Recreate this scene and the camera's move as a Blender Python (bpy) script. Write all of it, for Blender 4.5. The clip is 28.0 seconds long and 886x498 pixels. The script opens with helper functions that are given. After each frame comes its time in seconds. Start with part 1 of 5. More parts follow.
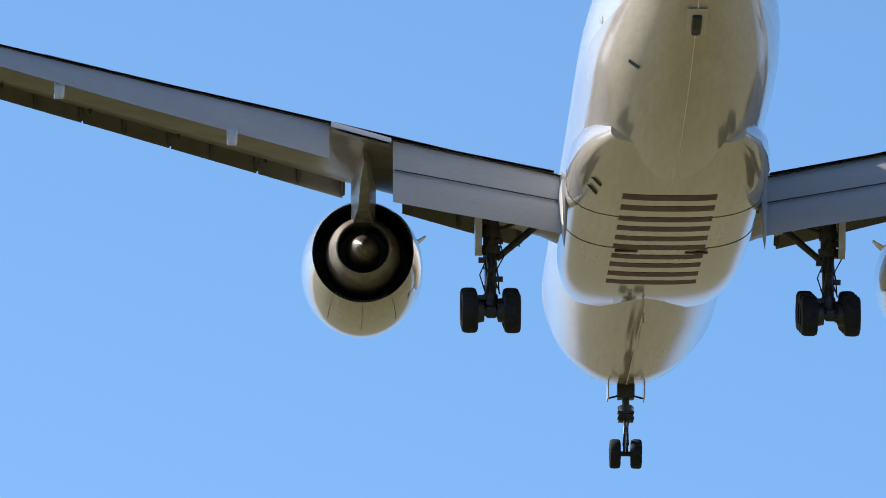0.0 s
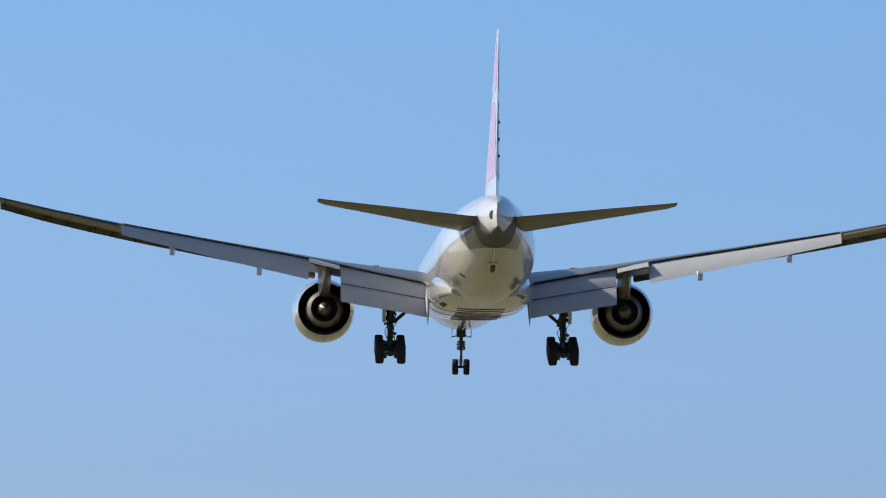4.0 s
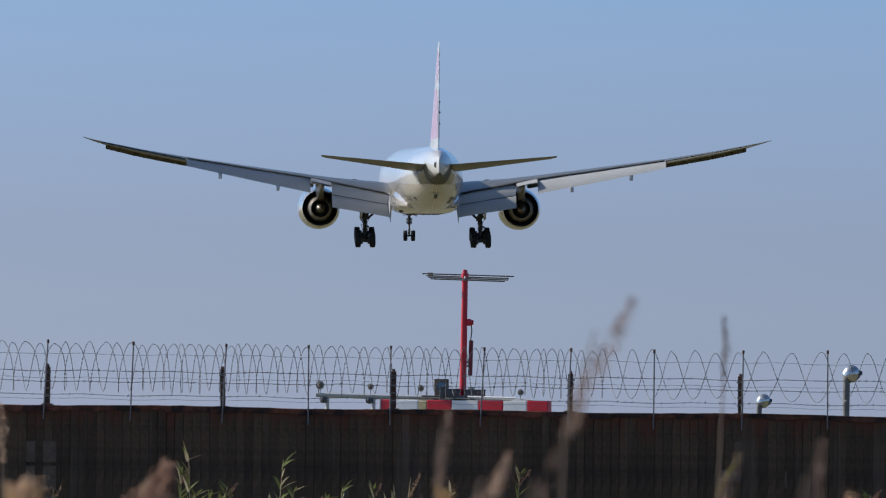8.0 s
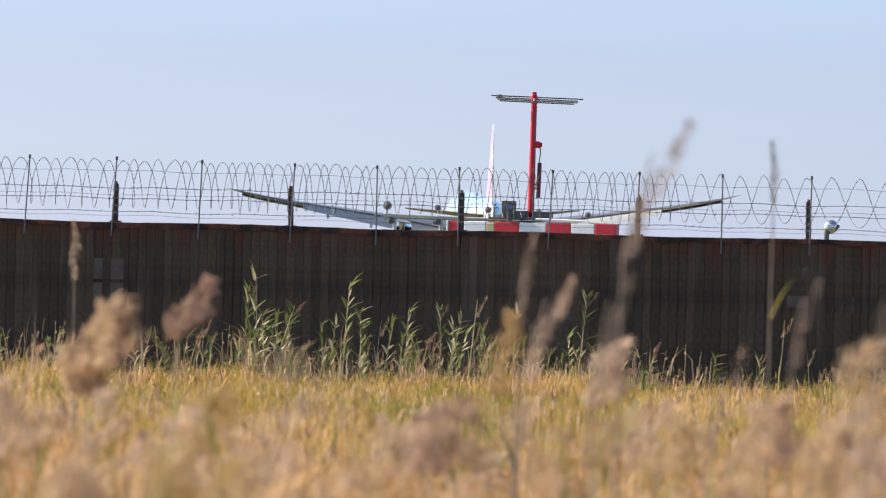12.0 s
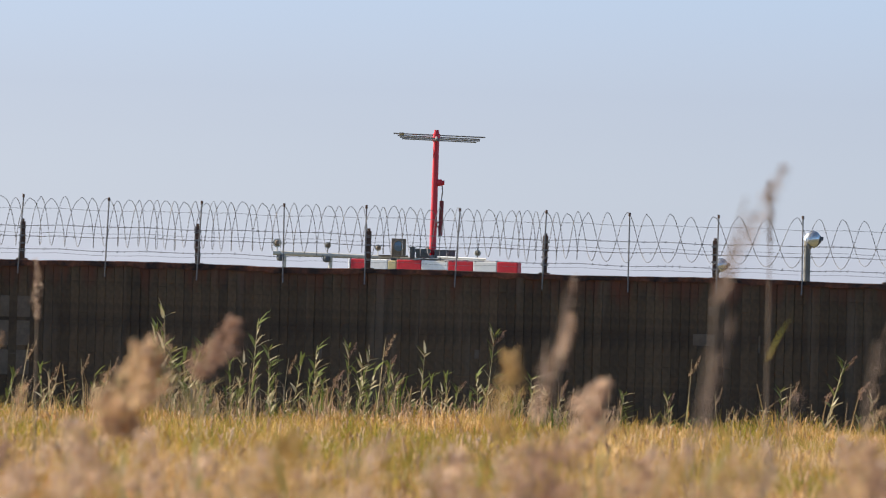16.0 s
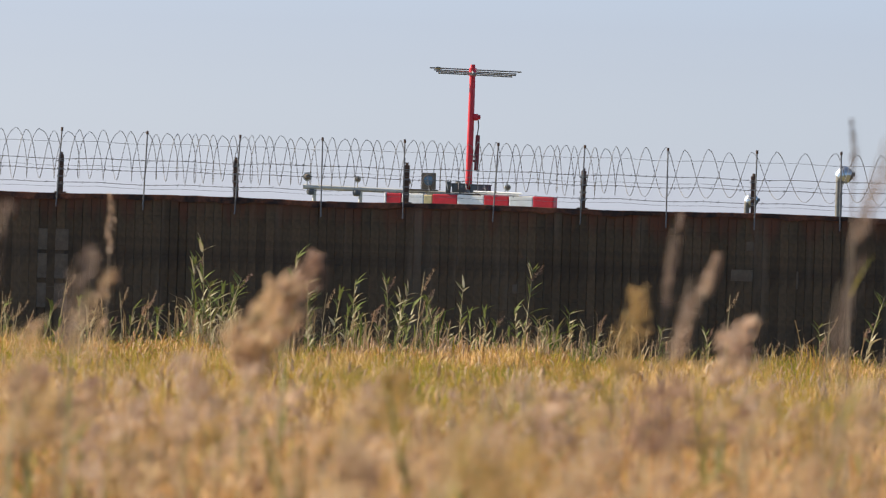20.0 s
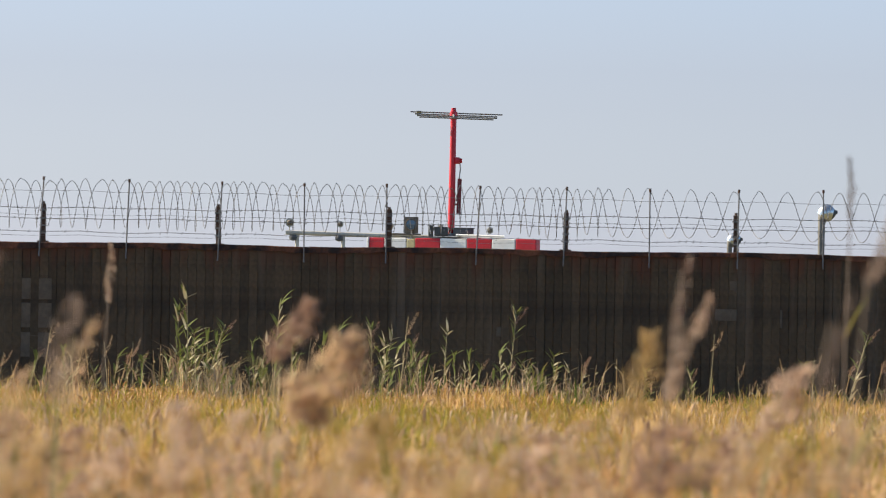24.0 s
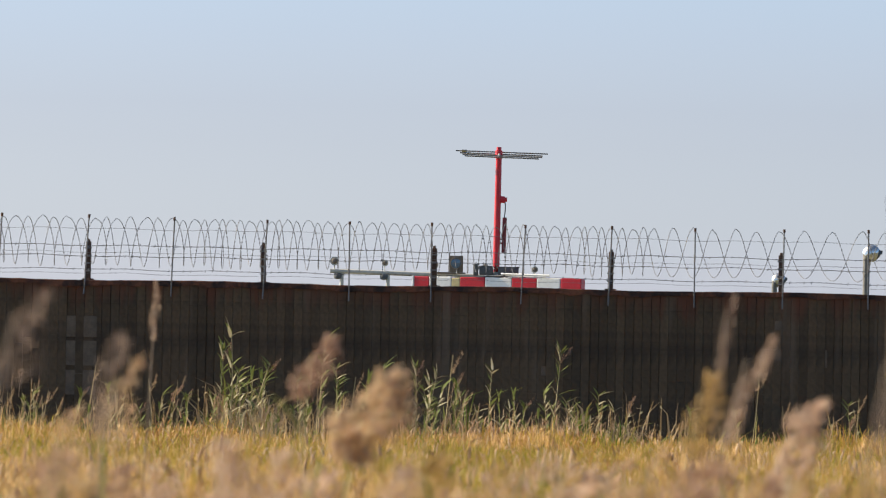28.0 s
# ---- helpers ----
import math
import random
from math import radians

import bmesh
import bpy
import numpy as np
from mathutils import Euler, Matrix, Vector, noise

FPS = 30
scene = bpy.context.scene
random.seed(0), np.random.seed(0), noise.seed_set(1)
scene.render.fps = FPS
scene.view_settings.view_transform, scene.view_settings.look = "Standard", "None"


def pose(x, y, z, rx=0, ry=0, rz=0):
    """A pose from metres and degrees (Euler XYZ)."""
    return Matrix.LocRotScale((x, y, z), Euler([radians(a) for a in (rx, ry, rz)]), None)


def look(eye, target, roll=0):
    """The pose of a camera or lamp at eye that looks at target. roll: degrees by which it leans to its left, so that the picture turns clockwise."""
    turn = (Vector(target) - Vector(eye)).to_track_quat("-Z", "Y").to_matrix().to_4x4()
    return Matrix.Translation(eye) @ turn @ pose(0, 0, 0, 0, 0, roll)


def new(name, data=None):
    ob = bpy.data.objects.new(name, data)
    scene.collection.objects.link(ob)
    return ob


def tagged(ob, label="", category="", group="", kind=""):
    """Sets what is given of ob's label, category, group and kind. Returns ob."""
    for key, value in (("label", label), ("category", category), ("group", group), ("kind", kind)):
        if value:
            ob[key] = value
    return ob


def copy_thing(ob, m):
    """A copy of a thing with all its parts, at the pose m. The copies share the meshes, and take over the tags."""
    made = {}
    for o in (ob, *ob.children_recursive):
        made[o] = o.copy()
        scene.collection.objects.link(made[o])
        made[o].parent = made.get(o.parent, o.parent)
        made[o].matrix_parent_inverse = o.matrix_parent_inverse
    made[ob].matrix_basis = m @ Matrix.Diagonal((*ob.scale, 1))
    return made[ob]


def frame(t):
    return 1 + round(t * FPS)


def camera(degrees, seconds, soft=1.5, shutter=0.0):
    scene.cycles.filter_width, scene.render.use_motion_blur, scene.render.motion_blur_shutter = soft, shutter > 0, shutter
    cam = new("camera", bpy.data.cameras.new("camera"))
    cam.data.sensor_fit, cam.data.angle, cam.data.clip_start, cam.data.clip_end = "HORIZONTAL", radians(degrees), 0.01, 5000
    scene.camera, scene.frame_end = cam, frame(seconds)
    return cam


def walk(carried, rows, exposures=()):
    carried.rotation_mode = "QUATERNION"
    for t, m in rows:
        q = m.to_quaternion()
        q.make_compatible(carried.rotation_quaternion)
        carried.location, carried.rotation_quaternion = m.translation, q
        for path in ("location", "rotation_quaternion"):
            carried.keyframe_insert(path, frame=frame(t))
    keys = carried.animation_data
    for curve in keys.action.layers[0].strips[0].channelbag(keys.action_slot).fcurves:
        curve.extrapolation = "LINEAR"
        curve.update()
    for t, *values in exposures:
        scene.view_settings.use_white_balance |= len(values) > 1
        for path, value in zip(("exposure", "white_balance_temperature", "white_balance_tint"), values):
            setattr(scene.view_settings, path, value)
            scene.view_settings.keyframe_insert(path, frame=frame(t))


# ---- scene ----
# ---- camera and its way ----
cam = camera(5.2809, 28.0, soft=0.9, shutter=0.0)
cam.data.dof.use_dof = True
cam.data.dof.focus_distance = 280.0
cam.data.dof.aperture_fstop = 9.0
EYE_Z = 2.1


def aim(side, yaw, lift, roll):
    a, b = radians(yaw), radians(lift)
    eye = Vector((side, 0, EYE_Z))
    return look(eye, eye + 100 * Vector((math.sin(a) * math.cos(b), math.cos(a) * math.cos(b), math.sin(b))), roll)


# seconds, sideways place, yaw, lift, roll
WAY = (
    (0, 0.000, -0.860, 11.627, 1.02), (0.5, 0.000, 0.060, 10.298, 1.60), (1, 0.000, 0.410, 8.859, 1.74),
    (1.5, 0.000, 0.173, 8.144, 1.32), (2, 0.000, 0.013, 7.303, 1.11), (2.5, 0.000, 0.005, 6.632, 0.94),
    (4.5, 0.000, 0.028, 4.193, 1.39), (5, 0.000, 0.042, 3.678, 1.65), (5.5, 0.000, 0.119, 3.258, 1.54),
    (6, 0.000, 0.247, 2.821, 1.35), (6.5, 0.000, 0.270, 2.567, 1.19), (7, 0.013, 0.248, 2.262, 0.81),
    (7.5, 0.003, 0.241, 1.975, 0.82), (8, 0.006, 0.282, 1.681, 0.80), (8.5, 0.007, 0.262, 1.546, 0.97),
    (9, 0.008, 0.195, 1.307, 0.80), (9.5, 0.005, 0.203, 1.186, 0.86), (10, 0.005, 0.164, 1.020, 0.95),
    (10.5, 0.005, 0.136, 0.853, 0.94), (11, -0.011, 0.062, 0.725, 1.07), (11.5, -0.008, 0.007, 0.594, 1.30),
    (12, -0.017, -0.098, 0.609, 1.51), (12.5, -0.020, -0.082, 0.555, 1.22), (14.5, -0.218, -0.059, 0.487, 1.42),
    (15, -0.281, 0.504, 0.453, 1.48), (15.5, -0.395, 0.426, 0.315, 1.79), (16, -0.679, 0.684, 0.851, 1.60),
    (16.5, -0.911, 0.491, 0.636, 1.43), (17, -0.939, 0.573, 0.439, 1.24), (17.5, -0.963, 0.699, 0.318, 1.68),
    (18, -0.992, 0.638, 0.483, 1.49), (18.5, -1.005, 0.652, 0.476, 1.17), (19, -1.021, 0.665, 0.468, 1.35),
    (19.5, -1.004, 0.608, 0.548, 1.49), (20, -0.997, 0.580, 0.454, 1.79), (20.5, -0.992, 0.582, 0.474, 1.29),
    (21, -0.984, 0.791, 0.664, 0.72), (21.5, -0.971, 0.796, 0.729, 0.80), (23.5, -1.014, 0.963, 0.715, 0.86),
    (24, -1.000, 0.675, 0.717, 0.97), (24.5, -1.017, 0.614, 0.787, 1.02), (25, -1.020, 0.633, 0.819, 1.16),
    (25.5, -1.005, 0.734, 0.716, 0.83), (26, -1.001, 0.623, 0.742, 0.98), (26.5, -0.990, 0.535, 0.685, 1.02),
    (27, -1.019, 0.476, 0.668, 0.97), (27.5, -1.015, 0.389, 0.780, 1.02), (28, -1.011, 0.406, 0.944, 1.14),
)
EXPOSURES = (
    (0, 0.34, 6500, 10), (1, 0.12, 6500, 10), (2.5, 0.02, 6500, 10), (5, 0.0, 6430, 10), (7, -0.18, 6230, 10), (8, -0.15, 6270, 10),
    (9, 0.06, 6560, 11), (10, 0.33, 6680, 11), (11, 0.56, 6750, 10), (12, 0.74, 6930, 10), (13, 0.7, 6900, 10), (14.5, 0.63, 7000, 11), (15.3, 0.62, 7150, 11), (16.5, 0.61, 7520, 9.0), (21.5, 0.61, 7600, 8.8), (24, 0.63, 7700, 8.2), (28, 0.61, 7760, 8.1),
)
walk(cam, [(t, aim(s, y, e, r)) for t, s, y, e, r in WAY], EXPOSURES)

# ---- light ----
SUN_LIFT, SUN_SIDE = radians(33), radians(-73)
world = bpy.data.worlds.new("sky")
scene.world = world
world.use_nodes = True
wn = world.node_tree.nodes
sky = wn.new("ShaderNodeTexSky")
sky.sky_type = "NISHITA"
sky.sun_disc = False
sky.sun_elevation = SUN_LIFT
sky.sun_rotation = SUN_SIDE
sky.air_density, sky.dust_density, sky.ozone_density = 1.0, 1.6, 1.5
wn["Background"].inputs["Strength"].default_value = 0.15
# haze whitens the sky towards the horizon
place, split, haze = wn.new("ShaderNodeTexCoord"), wn.new("ShaderNodeSeparateXYZ"), wn.new("ShaderNodeValToRGB")
world.node_tree.links.new(place.outputs["Generated"], split.inputs[0])
world.node_tree.links.new(split.outputs["Z"], haze.inputs[0])
HAZE = ((0.0, (0.442, 0.548, 0.946)), (0.0126, (0.433, 0.53, 0.928)), (0.02, (0.371, 0.467, 0.802)), (0.03, (0.311, 0.385, 0.674)), (0.04, (0.289, 0.368, 0.65)), (0.06, (0.25, 0.35, 0.6)),
        (0.1, (0.225, 0.338, 0.54)), (0.2, (0.22, 0.335, 0.48)), (0.45, (0.25, 0.29, 0.35)), (1.0, (0.25, 0.28, 0.33)))
while len(haze.color_ramp.elements) < len(HAZE):
    haze.color_ramp.elements.new(0.5)
for e, (at, colour) in zip(haze.color_ramp.elements, HAZE):
    e.position, e.color = at, (*colour, 1)
tint, lift = wn.new("ShaderNodeVectorMath"), wn.new("ShaderNodeVectorMath")
tint.operation, lift.operation = "MULTIPLY", "SCALE"
lift.inputs["Scale"].default_value = 2.0
world.node_tree.links.new(sky.outputs[0], tint.inputs[0])
world.node_tree.links.new(haze.outputs[0], tint.inputs[1])
world.node_tree.links.new(tint.outputs[0], lift.inputs[0])
world.node_tree.links.new(lift.outputs[0], wn["Background"].inputs["Color"])
sun = new("sun", bpy.data.lights.new("sun", "SUN"))
sun.data.energy, sun.data.angle, sun.data.color = 5.6, radians(0.55), (1.0, 0.93, 0.82)
SUN_WAY = Vector((math.sin(SUN_SIDE) * math.cos(SUN_LIFT), math.cos(SUN_SIDE) * math.cos(SUN_LIFT), math.sin(SUN_LIFT)))
sun.matrix_world = look(SUN_WAY * 500, (0, 0, 0))

# ---- materials ----
def material(name, colour, rough=0.5, metal=0.0, var=0.2, scale=2.0, fine=40.0, bump=0.1, coat=0.0, stretch=(1, 1, 1),
             second=None, share=0.5, island=0.0, object_random=0.0):
    """A surface with two scales of variation, in metres."""
    m = bpy.data.materials.new(name)
    m.use_nodes = True
    n, l = m.node_tree.nodes, m.node_tree.links
    b = n["Principled BSDF"]
    co = n.new("ShaderNodeTexCoord")
    mp = n.new("ShaderNodeMapping")
    mp.inputs["Scale"].default_value = stretch
    l.new(co.outputs["Object"], mp.inputs["Vector"])
    big, small = n.new("ShaderNodeTexNoise"), n.new("ShaderNodeTexNoise")
    for k, s, d in ((big, scale, 5), (small, fine, 3)):
        k.inputs["Scale"].default_value = s
        k.inputs["Detail"].default_value = d
        k.inputs["Roughness"].default_value = 0.6
        l.new(mp.outputs[0], k.inputs["Vector"])
    ramp = n.new("ShaderNodeMapRange")
    ramp.inputs[1].default_value, ramp.inputs[2].default_value = share - 0.14, share + 0.14
    l.new(big.outputs["Fac"], ramp.inputs[0])
    mix = n.new("ShaderNodeMix")
    mix.data_type = "RGBA"
    other = second or tuple(c * (1 - var) for c in colour)
    mix.inputs[6].default_value, mix.inputs[7].default_value = (*colour, 1), (*other, 1)
    l.new(ramp.outputs[0], mix.inputs[0])
    hsv = n.new("ShaderNodeHueSaturation")
    val = n.new("ShaderNodeMapRange")
    val.inputs[1].default_value, val.inputs[2].default_value = 0.25, 0.75
    val.inputs[3].default_value, val.inputs[4].default_value = 1 - var * 0.7, 1 + var * 0.7
    l.new(small.outputs["Fac"], val.inputs[0])
    last = val.outputs[0]
    for amount, kind, socket in ((island, "ShaderNodeNewGeometry", "Random Per Island"), (object_random, "ShaderNodeObjectInfo", "Random")):
        if amount:
            src, rng, mul = n.new(kind), n.new("ShaderNodeMapRange"), n.new("ShaderNodeMath")
            rng.inputs[3].default_value, rng.inputs[4].default_value = 1 - amount, 1 + amount
            mul.operation = "MULTIPLY"
            l.new(src.outputs[socket], rng.inputs[0])
            l.new(rng.outputs[0], mul.inputs[0])
            l.new(last, mul.inputs[1])
            last = mul.outputs[0]
    l.new(last, hsv.inputs["Value"])
    l.new(mix.outputs[2], hsv.inputs["Color"])
    l.new(hsv.outputs[0], b.inputs["Base Color"])
    rr = n.new("ShaderNodeMapRange")
    rr.inputs[3].default_value, rr.inputs[4].default_value = max(0.02, rough * 0.8), min(1, rough * 1.25)
    l.new(big.outputs["Fac"], rr.inputs[0])
    l.new(rr.outputs[0], b.inputs["Roughness"])
    b.inputs["Metallic"].default_value = metal
    b.inputs["Coat Weight"].default_value = coat
    b.inputs["Coat Roughness"].default_value = 0.07
    if bump:
        bp = n.new("ShaderNodeBump")
        bp.inputs["Strength"].default_value = bump
        bp.inputs["Distance"].default_value = 0.02
        l.new(small.outputs["Fac"], bp.inputs["Height"])
        l.new(bp.outputs[0], b.inputs["Normal"])
    return m


def leafy(name, palette, patch=0.35, thin=0.25, rough=0.6, shift=-1.5, along=1.0):
    """Plant matter: each blade takes its own colour, in patches over the field."""
    m = bpy.data.materials.new(name)
    m.use_nodes = True
    n, l = m.node_tree.nodes, m.node_tree.links
    b = n["Principled BSDF"]
    geo, noise_a, co = n.new("ShaderNodeNewGeometry"), n.new("ShaderNodeTexNoise"), n.new("ShaderNodeTexCoord")
    spread = n.new("ShaderNodeMapping")
    spread.inputs["Scale"].default_value = (1, along, 1)
    l.new(co.outputs["Object"], spread.inputs["Vector"])
    l.new(spread.outputs[0], noise_a.inputs["Vector"])
    noise_a.inputs["Scale"].default_value = patch
    noise_a.inputs["Detail"].default_value = 4
    add = n.new("ShaderNodeMath")
    add.operation = "MULTIPLY_ADD"
    l.new(noise_a.outputs["Fac"], add.inputs[0])
    add.inputs[1].default_value = 3.4
    add.inputs[2].default_value = shift
    tot = n.new("ShaderNodeMath")
    tot.operation = "MULTIPLY_ADD"
    l.new(geo.outputs["Random Per Island"], tot.inputs[0])
    tot.inputs[1].default_value = 0.9
    l.new(add.outputs[0], tot.inputs[2])
    ramp = n.new("ShaderNodeValToRGB")
    e = ramp.color_ramp.elements
    while len(e) < len(palette):
        e.new(0.5)
    for k, c in enumerate(palette):
        e[k].position = k / (len(palette) - 1)
        e[k].color = (*c, 1)
    l.new(tot.outputs[0], ramp.inputs[0])
    l.new(ramp.outputs[0], b.inputs["Base Color"])
    b.inputs["Roughness"].default_value = rough
    b.inputs["Specular IOR Level"].default_value = 0.1
    tr = n.new("ShaderNodeBsdfTranslucent")
    mx = n.new("ShaderNodeMixShader")
    mx.inputs[0].default_value = thin
    l.new(ramp.outputs[0], tr.inputs["Color"])
    l.new(b.outputs[0], mx.inputs[1])
    l.new(tr.outputs[0], mx.inputs[2])
    l.new(mx.outputs[0], n["Material Output"].inputs["Surface"])
    return m


WHITE = material("aircraft paint", (0.57, 0.562, 0.545), 0.24, var=0.07, scale=0.5, fine=9, bump=0.015, coat=0.6, stretch=(1, 0.15, 1))
BELLY = material("belly paint", (0.575, 0.525, 0.465), 0.1, metal=0.1, var=0.1, scale=0.6, fine=7, bump=0.006, coat=0.6, stretch=(1, 0.08, 1), second=(0.46, 0.42, 0.375))
COWL = material("glossy cowl paint", (0.52, 0.5, 0.445), 0.07, metal=0.4, var=0.12, scale=0.9, fine=8, bump=0.015, coat=0.6, stretch=(1, 0.12, 1), second=(0.4, 0.385, 0.33))
# dark colour holds the shade under the tail cone
KEEL_SHADE = material("tail keel shade", (0.085, 0.083, 0.077), 0.5, var=0.2, scale=0.8, fine=10, bump=0.03)
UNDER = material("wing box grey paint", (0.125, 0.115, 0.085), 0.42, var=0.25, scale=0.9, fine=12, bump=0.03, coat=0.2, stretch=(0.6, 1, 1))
FLAP = material("flap light grey paint", (0.45, 0.452, 0.445), 0.3, var=0.09, scale=0.9, fine=14, bump=0.03, coat=0.2, stretch=(0.25, 1, 1))
SLAT = material("slat dull metal", (0.085, 0.08, 0.066), 0.4, metal=0.2, var=0.25, scale=1.2, fine=16, bump=0.03)
COVE = material("dark primer and slot shade", (0.05, 0.05, 0.05), 0.7, var=0.4, scale=2, fine=20)
MAROON = material("maroon paint", (0.085, 0.008, 0.016), 0.5, var=0.2, scale=1.0, fine=8, bump=0.02, coat=0.0)
STEEL = material("gear steel", (0.06, 0.06, 0.058), 0.45, metal=0.35, var=0.45, scale=4, fine=30, bump=0.15)
BRIGHT = material("polished steel", (0.6, 0.6, 0.6), 0.2, metal=1.0, var=0.15, scale=5, fine=40, bump=0.03)
TYRE = material("tyre rubber", (0.008, 0.008, 0.009), 0.8, var=0.4, scale=5, fine=35, bump=0.15)
PLUG_ALLOY = material("dark plug alloy", (0.24, 0.21, 0.18), 0.35, metal=0.6, var=0.35, scale=3, fine=15, bump=0.05, second=(0.08, 0.066, 0.055))
NOZZLE = material("nozzle alloy", (0.34, 0.31, 0.275), 0.38, metal=0.5, var=0.25, scale=2.5, fine=15, bump=0.05, second=(0.22, 0.195, 0.165))
PYLON = material("pylon paint", (0.22, 0.21, 0.18), 0.4, var=0.3, scale=2.0, fine=12, bump=0.03, coat=0.1, second=(0.16, 0.15, 0.12))
JET_GREY = material("plain grey aircraft paint", (0.3, 0.31, 0.33), 0.4, var=0.1, scale=0.6, fine=6, bump=0.0)
EMBLEM = material("faded lilac rose paint", (0.45, 0.31, 0.44), 0.35, var=0.12, scale=1.0, fine=8, bump=0.02, coat=0.2)
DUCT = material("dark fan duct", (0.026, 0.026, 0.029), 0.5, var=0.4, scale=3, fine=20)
CONCRETE = material("weathered dark concrete", (0.106, 0.071, 0.037), 0.9, var=0.38, scale=1.1, fine=11, bump=0.4, second=(0.062, 0.043, 0.027), object_random=0.24)
RUST = material("rusty capping", (0.2, 0.07, 0.035), 0.85, var=0.55, scale=2.6, fine=18, bump=0.4, second=(0.03, 0.018, 0.016), share=0.46)
POST = material("rusted dark post", (0.055, 0.04, 0.035), 0.8, var=0.5, scale=8, fine=50, bump=0.3, second=(0.1, 0.05, 0.03))
WIRE = material("galvanised wire", (0.21, 0.212, 0.22), 0.6, metal=0.2, var=0.35, scale=6, fine=60, bump=0.0)
RED = material("red mast paint", (0.62, 0.012, 0.026), 0.4, var=0.18, scale=2.5, fine=25, bump=0.05, coat=0.15)
RED_DARK = material("dark red cable duct", (0.2, 0.02, 0.025), 0.5, var=0.25, scale=4, fine=25, bump=0.08)
CHALK = material("white marking paint", (0.9, 0.895, 0.885), 0.45, var=0.08, scale=3, fine=20, bump=0.06)
YELLOW = material("faded yellow paint", (0.62, 0.52, 0.28), 0.5, var=0.2, scale=4, fine=25, bump=0.08)
GREY = material("dark grey cabinet", (0.1, 0.105, 0.11), 0.5, var=0.25, scale=4, fine=25, bump=0.05)
PIPE = material("light grey pipe", (0.55, 0.53, 0.48), 0.5, metal=0.0, var=0.2, scale=3, fine=25, bump=0.08)
BROWN = material("brown lamp housing", (0.22, 0.17, 0.13), 0.5, var=0.3, scale=5, fine=30, bump=0.1)
LENS = material("lamp lens", (0.12, 0.2, 0.28), 0.08, var=0.2, scale=8, fine=40, bump=0.0, coat=1.0)
SILVER = material("silver lamp dome", (0.66, 0.66, 0.65), 0.25, metal=0.8, var=0.12, scale=6, fine=30, bump=0.03)
ANTENNA = material("dull aluminium rod", (0.3, 0.29, 0.28), 0.5, metal=0.4, var=0.2, scale=6, fine=40)
EARTH = material("meadow ground", (0.16, 0.13, 0.055), 0.95, var=0.3, scale=0.05, fine=1.5, bump=0.5, second=(0.098, 0.098, 0.036))
GRASS = leafy("meadow grass", ((0.19, 0.21, 0.026), (0.36, 0.3, 0.046), (0.56, 0.37, 0.082), (0.33, 0.18, 0.068), (0.61, 0.37, 0.135), (0.76, 0.52, 0.26)), thin=0.3, patch=0.55, shift=-1.64, along=0.06)
GRASS_RUST = leafy("rusty near grass", ((0.24, 0.23, 0.03), (0.52, 0.335, 0.078), (0.36, 0.175, 0.072), (0.61, 0.345, 0.13), (0.46, 0.245, 0.12), (0.74, 0.49, 0.26)), thin=0.3, patch=2.0, shift=-1.45, along=0.1)
BRUSH = leafy("brush before the wall", ((0.08, 0.13, 0.025), (0.15, 0.19, 0.04), (0.26, 0.23, 0.08), (0.34, 0.24, 0.12), (0.28, 0.19, 0.12), (0.42, 0.32, 0.2)), patch=0.9, shift=-1.45)
PLUME = leafy("reed plume", ((0.46, 0.32, 0.18), (0.54, 0.39, 0.23), (0.48, 0.31, 0.22), (0.62, 0.48, 0.31)), patch=0.4, thin=0.45, rough=0.8)
PLUME_DARK = leafy("faded dark plume", ((0.26, 0.19, 0.15), (0.33, 0.24, 0.19), (0.4, 0.3, 0.24)), patch=0.4, thin=0.3, rough=0.8)
REED_LEAF = leafy("reed leaf", ((0.075, 0.11, 0.03), (0.13, 0.165, 0.05), (0.25, 0.25, 0.1), (0.48, 0.41, 0.24)), patch=0.3, thin=0.3)
PLUME_PINK = leafy("pinkish plume", ((0.42, 0.28, 0.2), (0.5, 0.35, 0.26), (0.56, 0.41, 0.31), (0.62, 0.48, 0.37)), patch=0.4, thin=0.45, rough=0.8)
PLUME_BLACK = leafy("weathered dark spike", ((0.09, 0.07, 0.06), (0.13, 0.1, 0.085), (0.17, 0.13, 0.11)), patch=0.4, thin=0.15, rough=0.8)
LEAF_PALE = leafy("bleached reed leaf", ((0.3, 0.27, 0.13), (0.46, 0.41, 0.26), (0.56, 0.5, 0.37), (0.62, 0.57, 0.47)), patch=0.3, thin=0.3)
PLUME_RED = leafy("reddish brown plume", ((0.27, 0.165, 0.12), (0.36, 0.225, 0.165), (0.45, 0.305, 0.225)), patch=0.4, thin=0.35, rough=0.8)
STRAW = leafy("bleached straw stalk", ((0.2, 0.145, 0.1), (0.33, 0.25, 0.17), (0.44, 0.34, 0.24), (0.4, 0.27, 0.13)), patch=0.9, thin=0.1, rough=0.75)
STEM = material("reed stem", (0.42, 0.34, 0.18), 0.7, var=0.3, scale=3, fine=20, bump=0.1)
STEM_DARK = material("weathered reed stem", (0.2, 0.15, 0.11), 0.75, var=0.3, scale=3, fine=20, bump=0.1)
PLUME_RUST = leafy("rusty plume", ((0.38, 0.26, 0.09), (0.44, 0.3, 0.12), (0.5, 0.34, 0.18)), patch=0.4, thin=0.4, rough=0.8)
DULL = material("dull grey lamp pole", (0.19, 0.185, 0.175), 0.6, metal=0.1, var=0.3, scale=4, fine=30, bump=0.1)


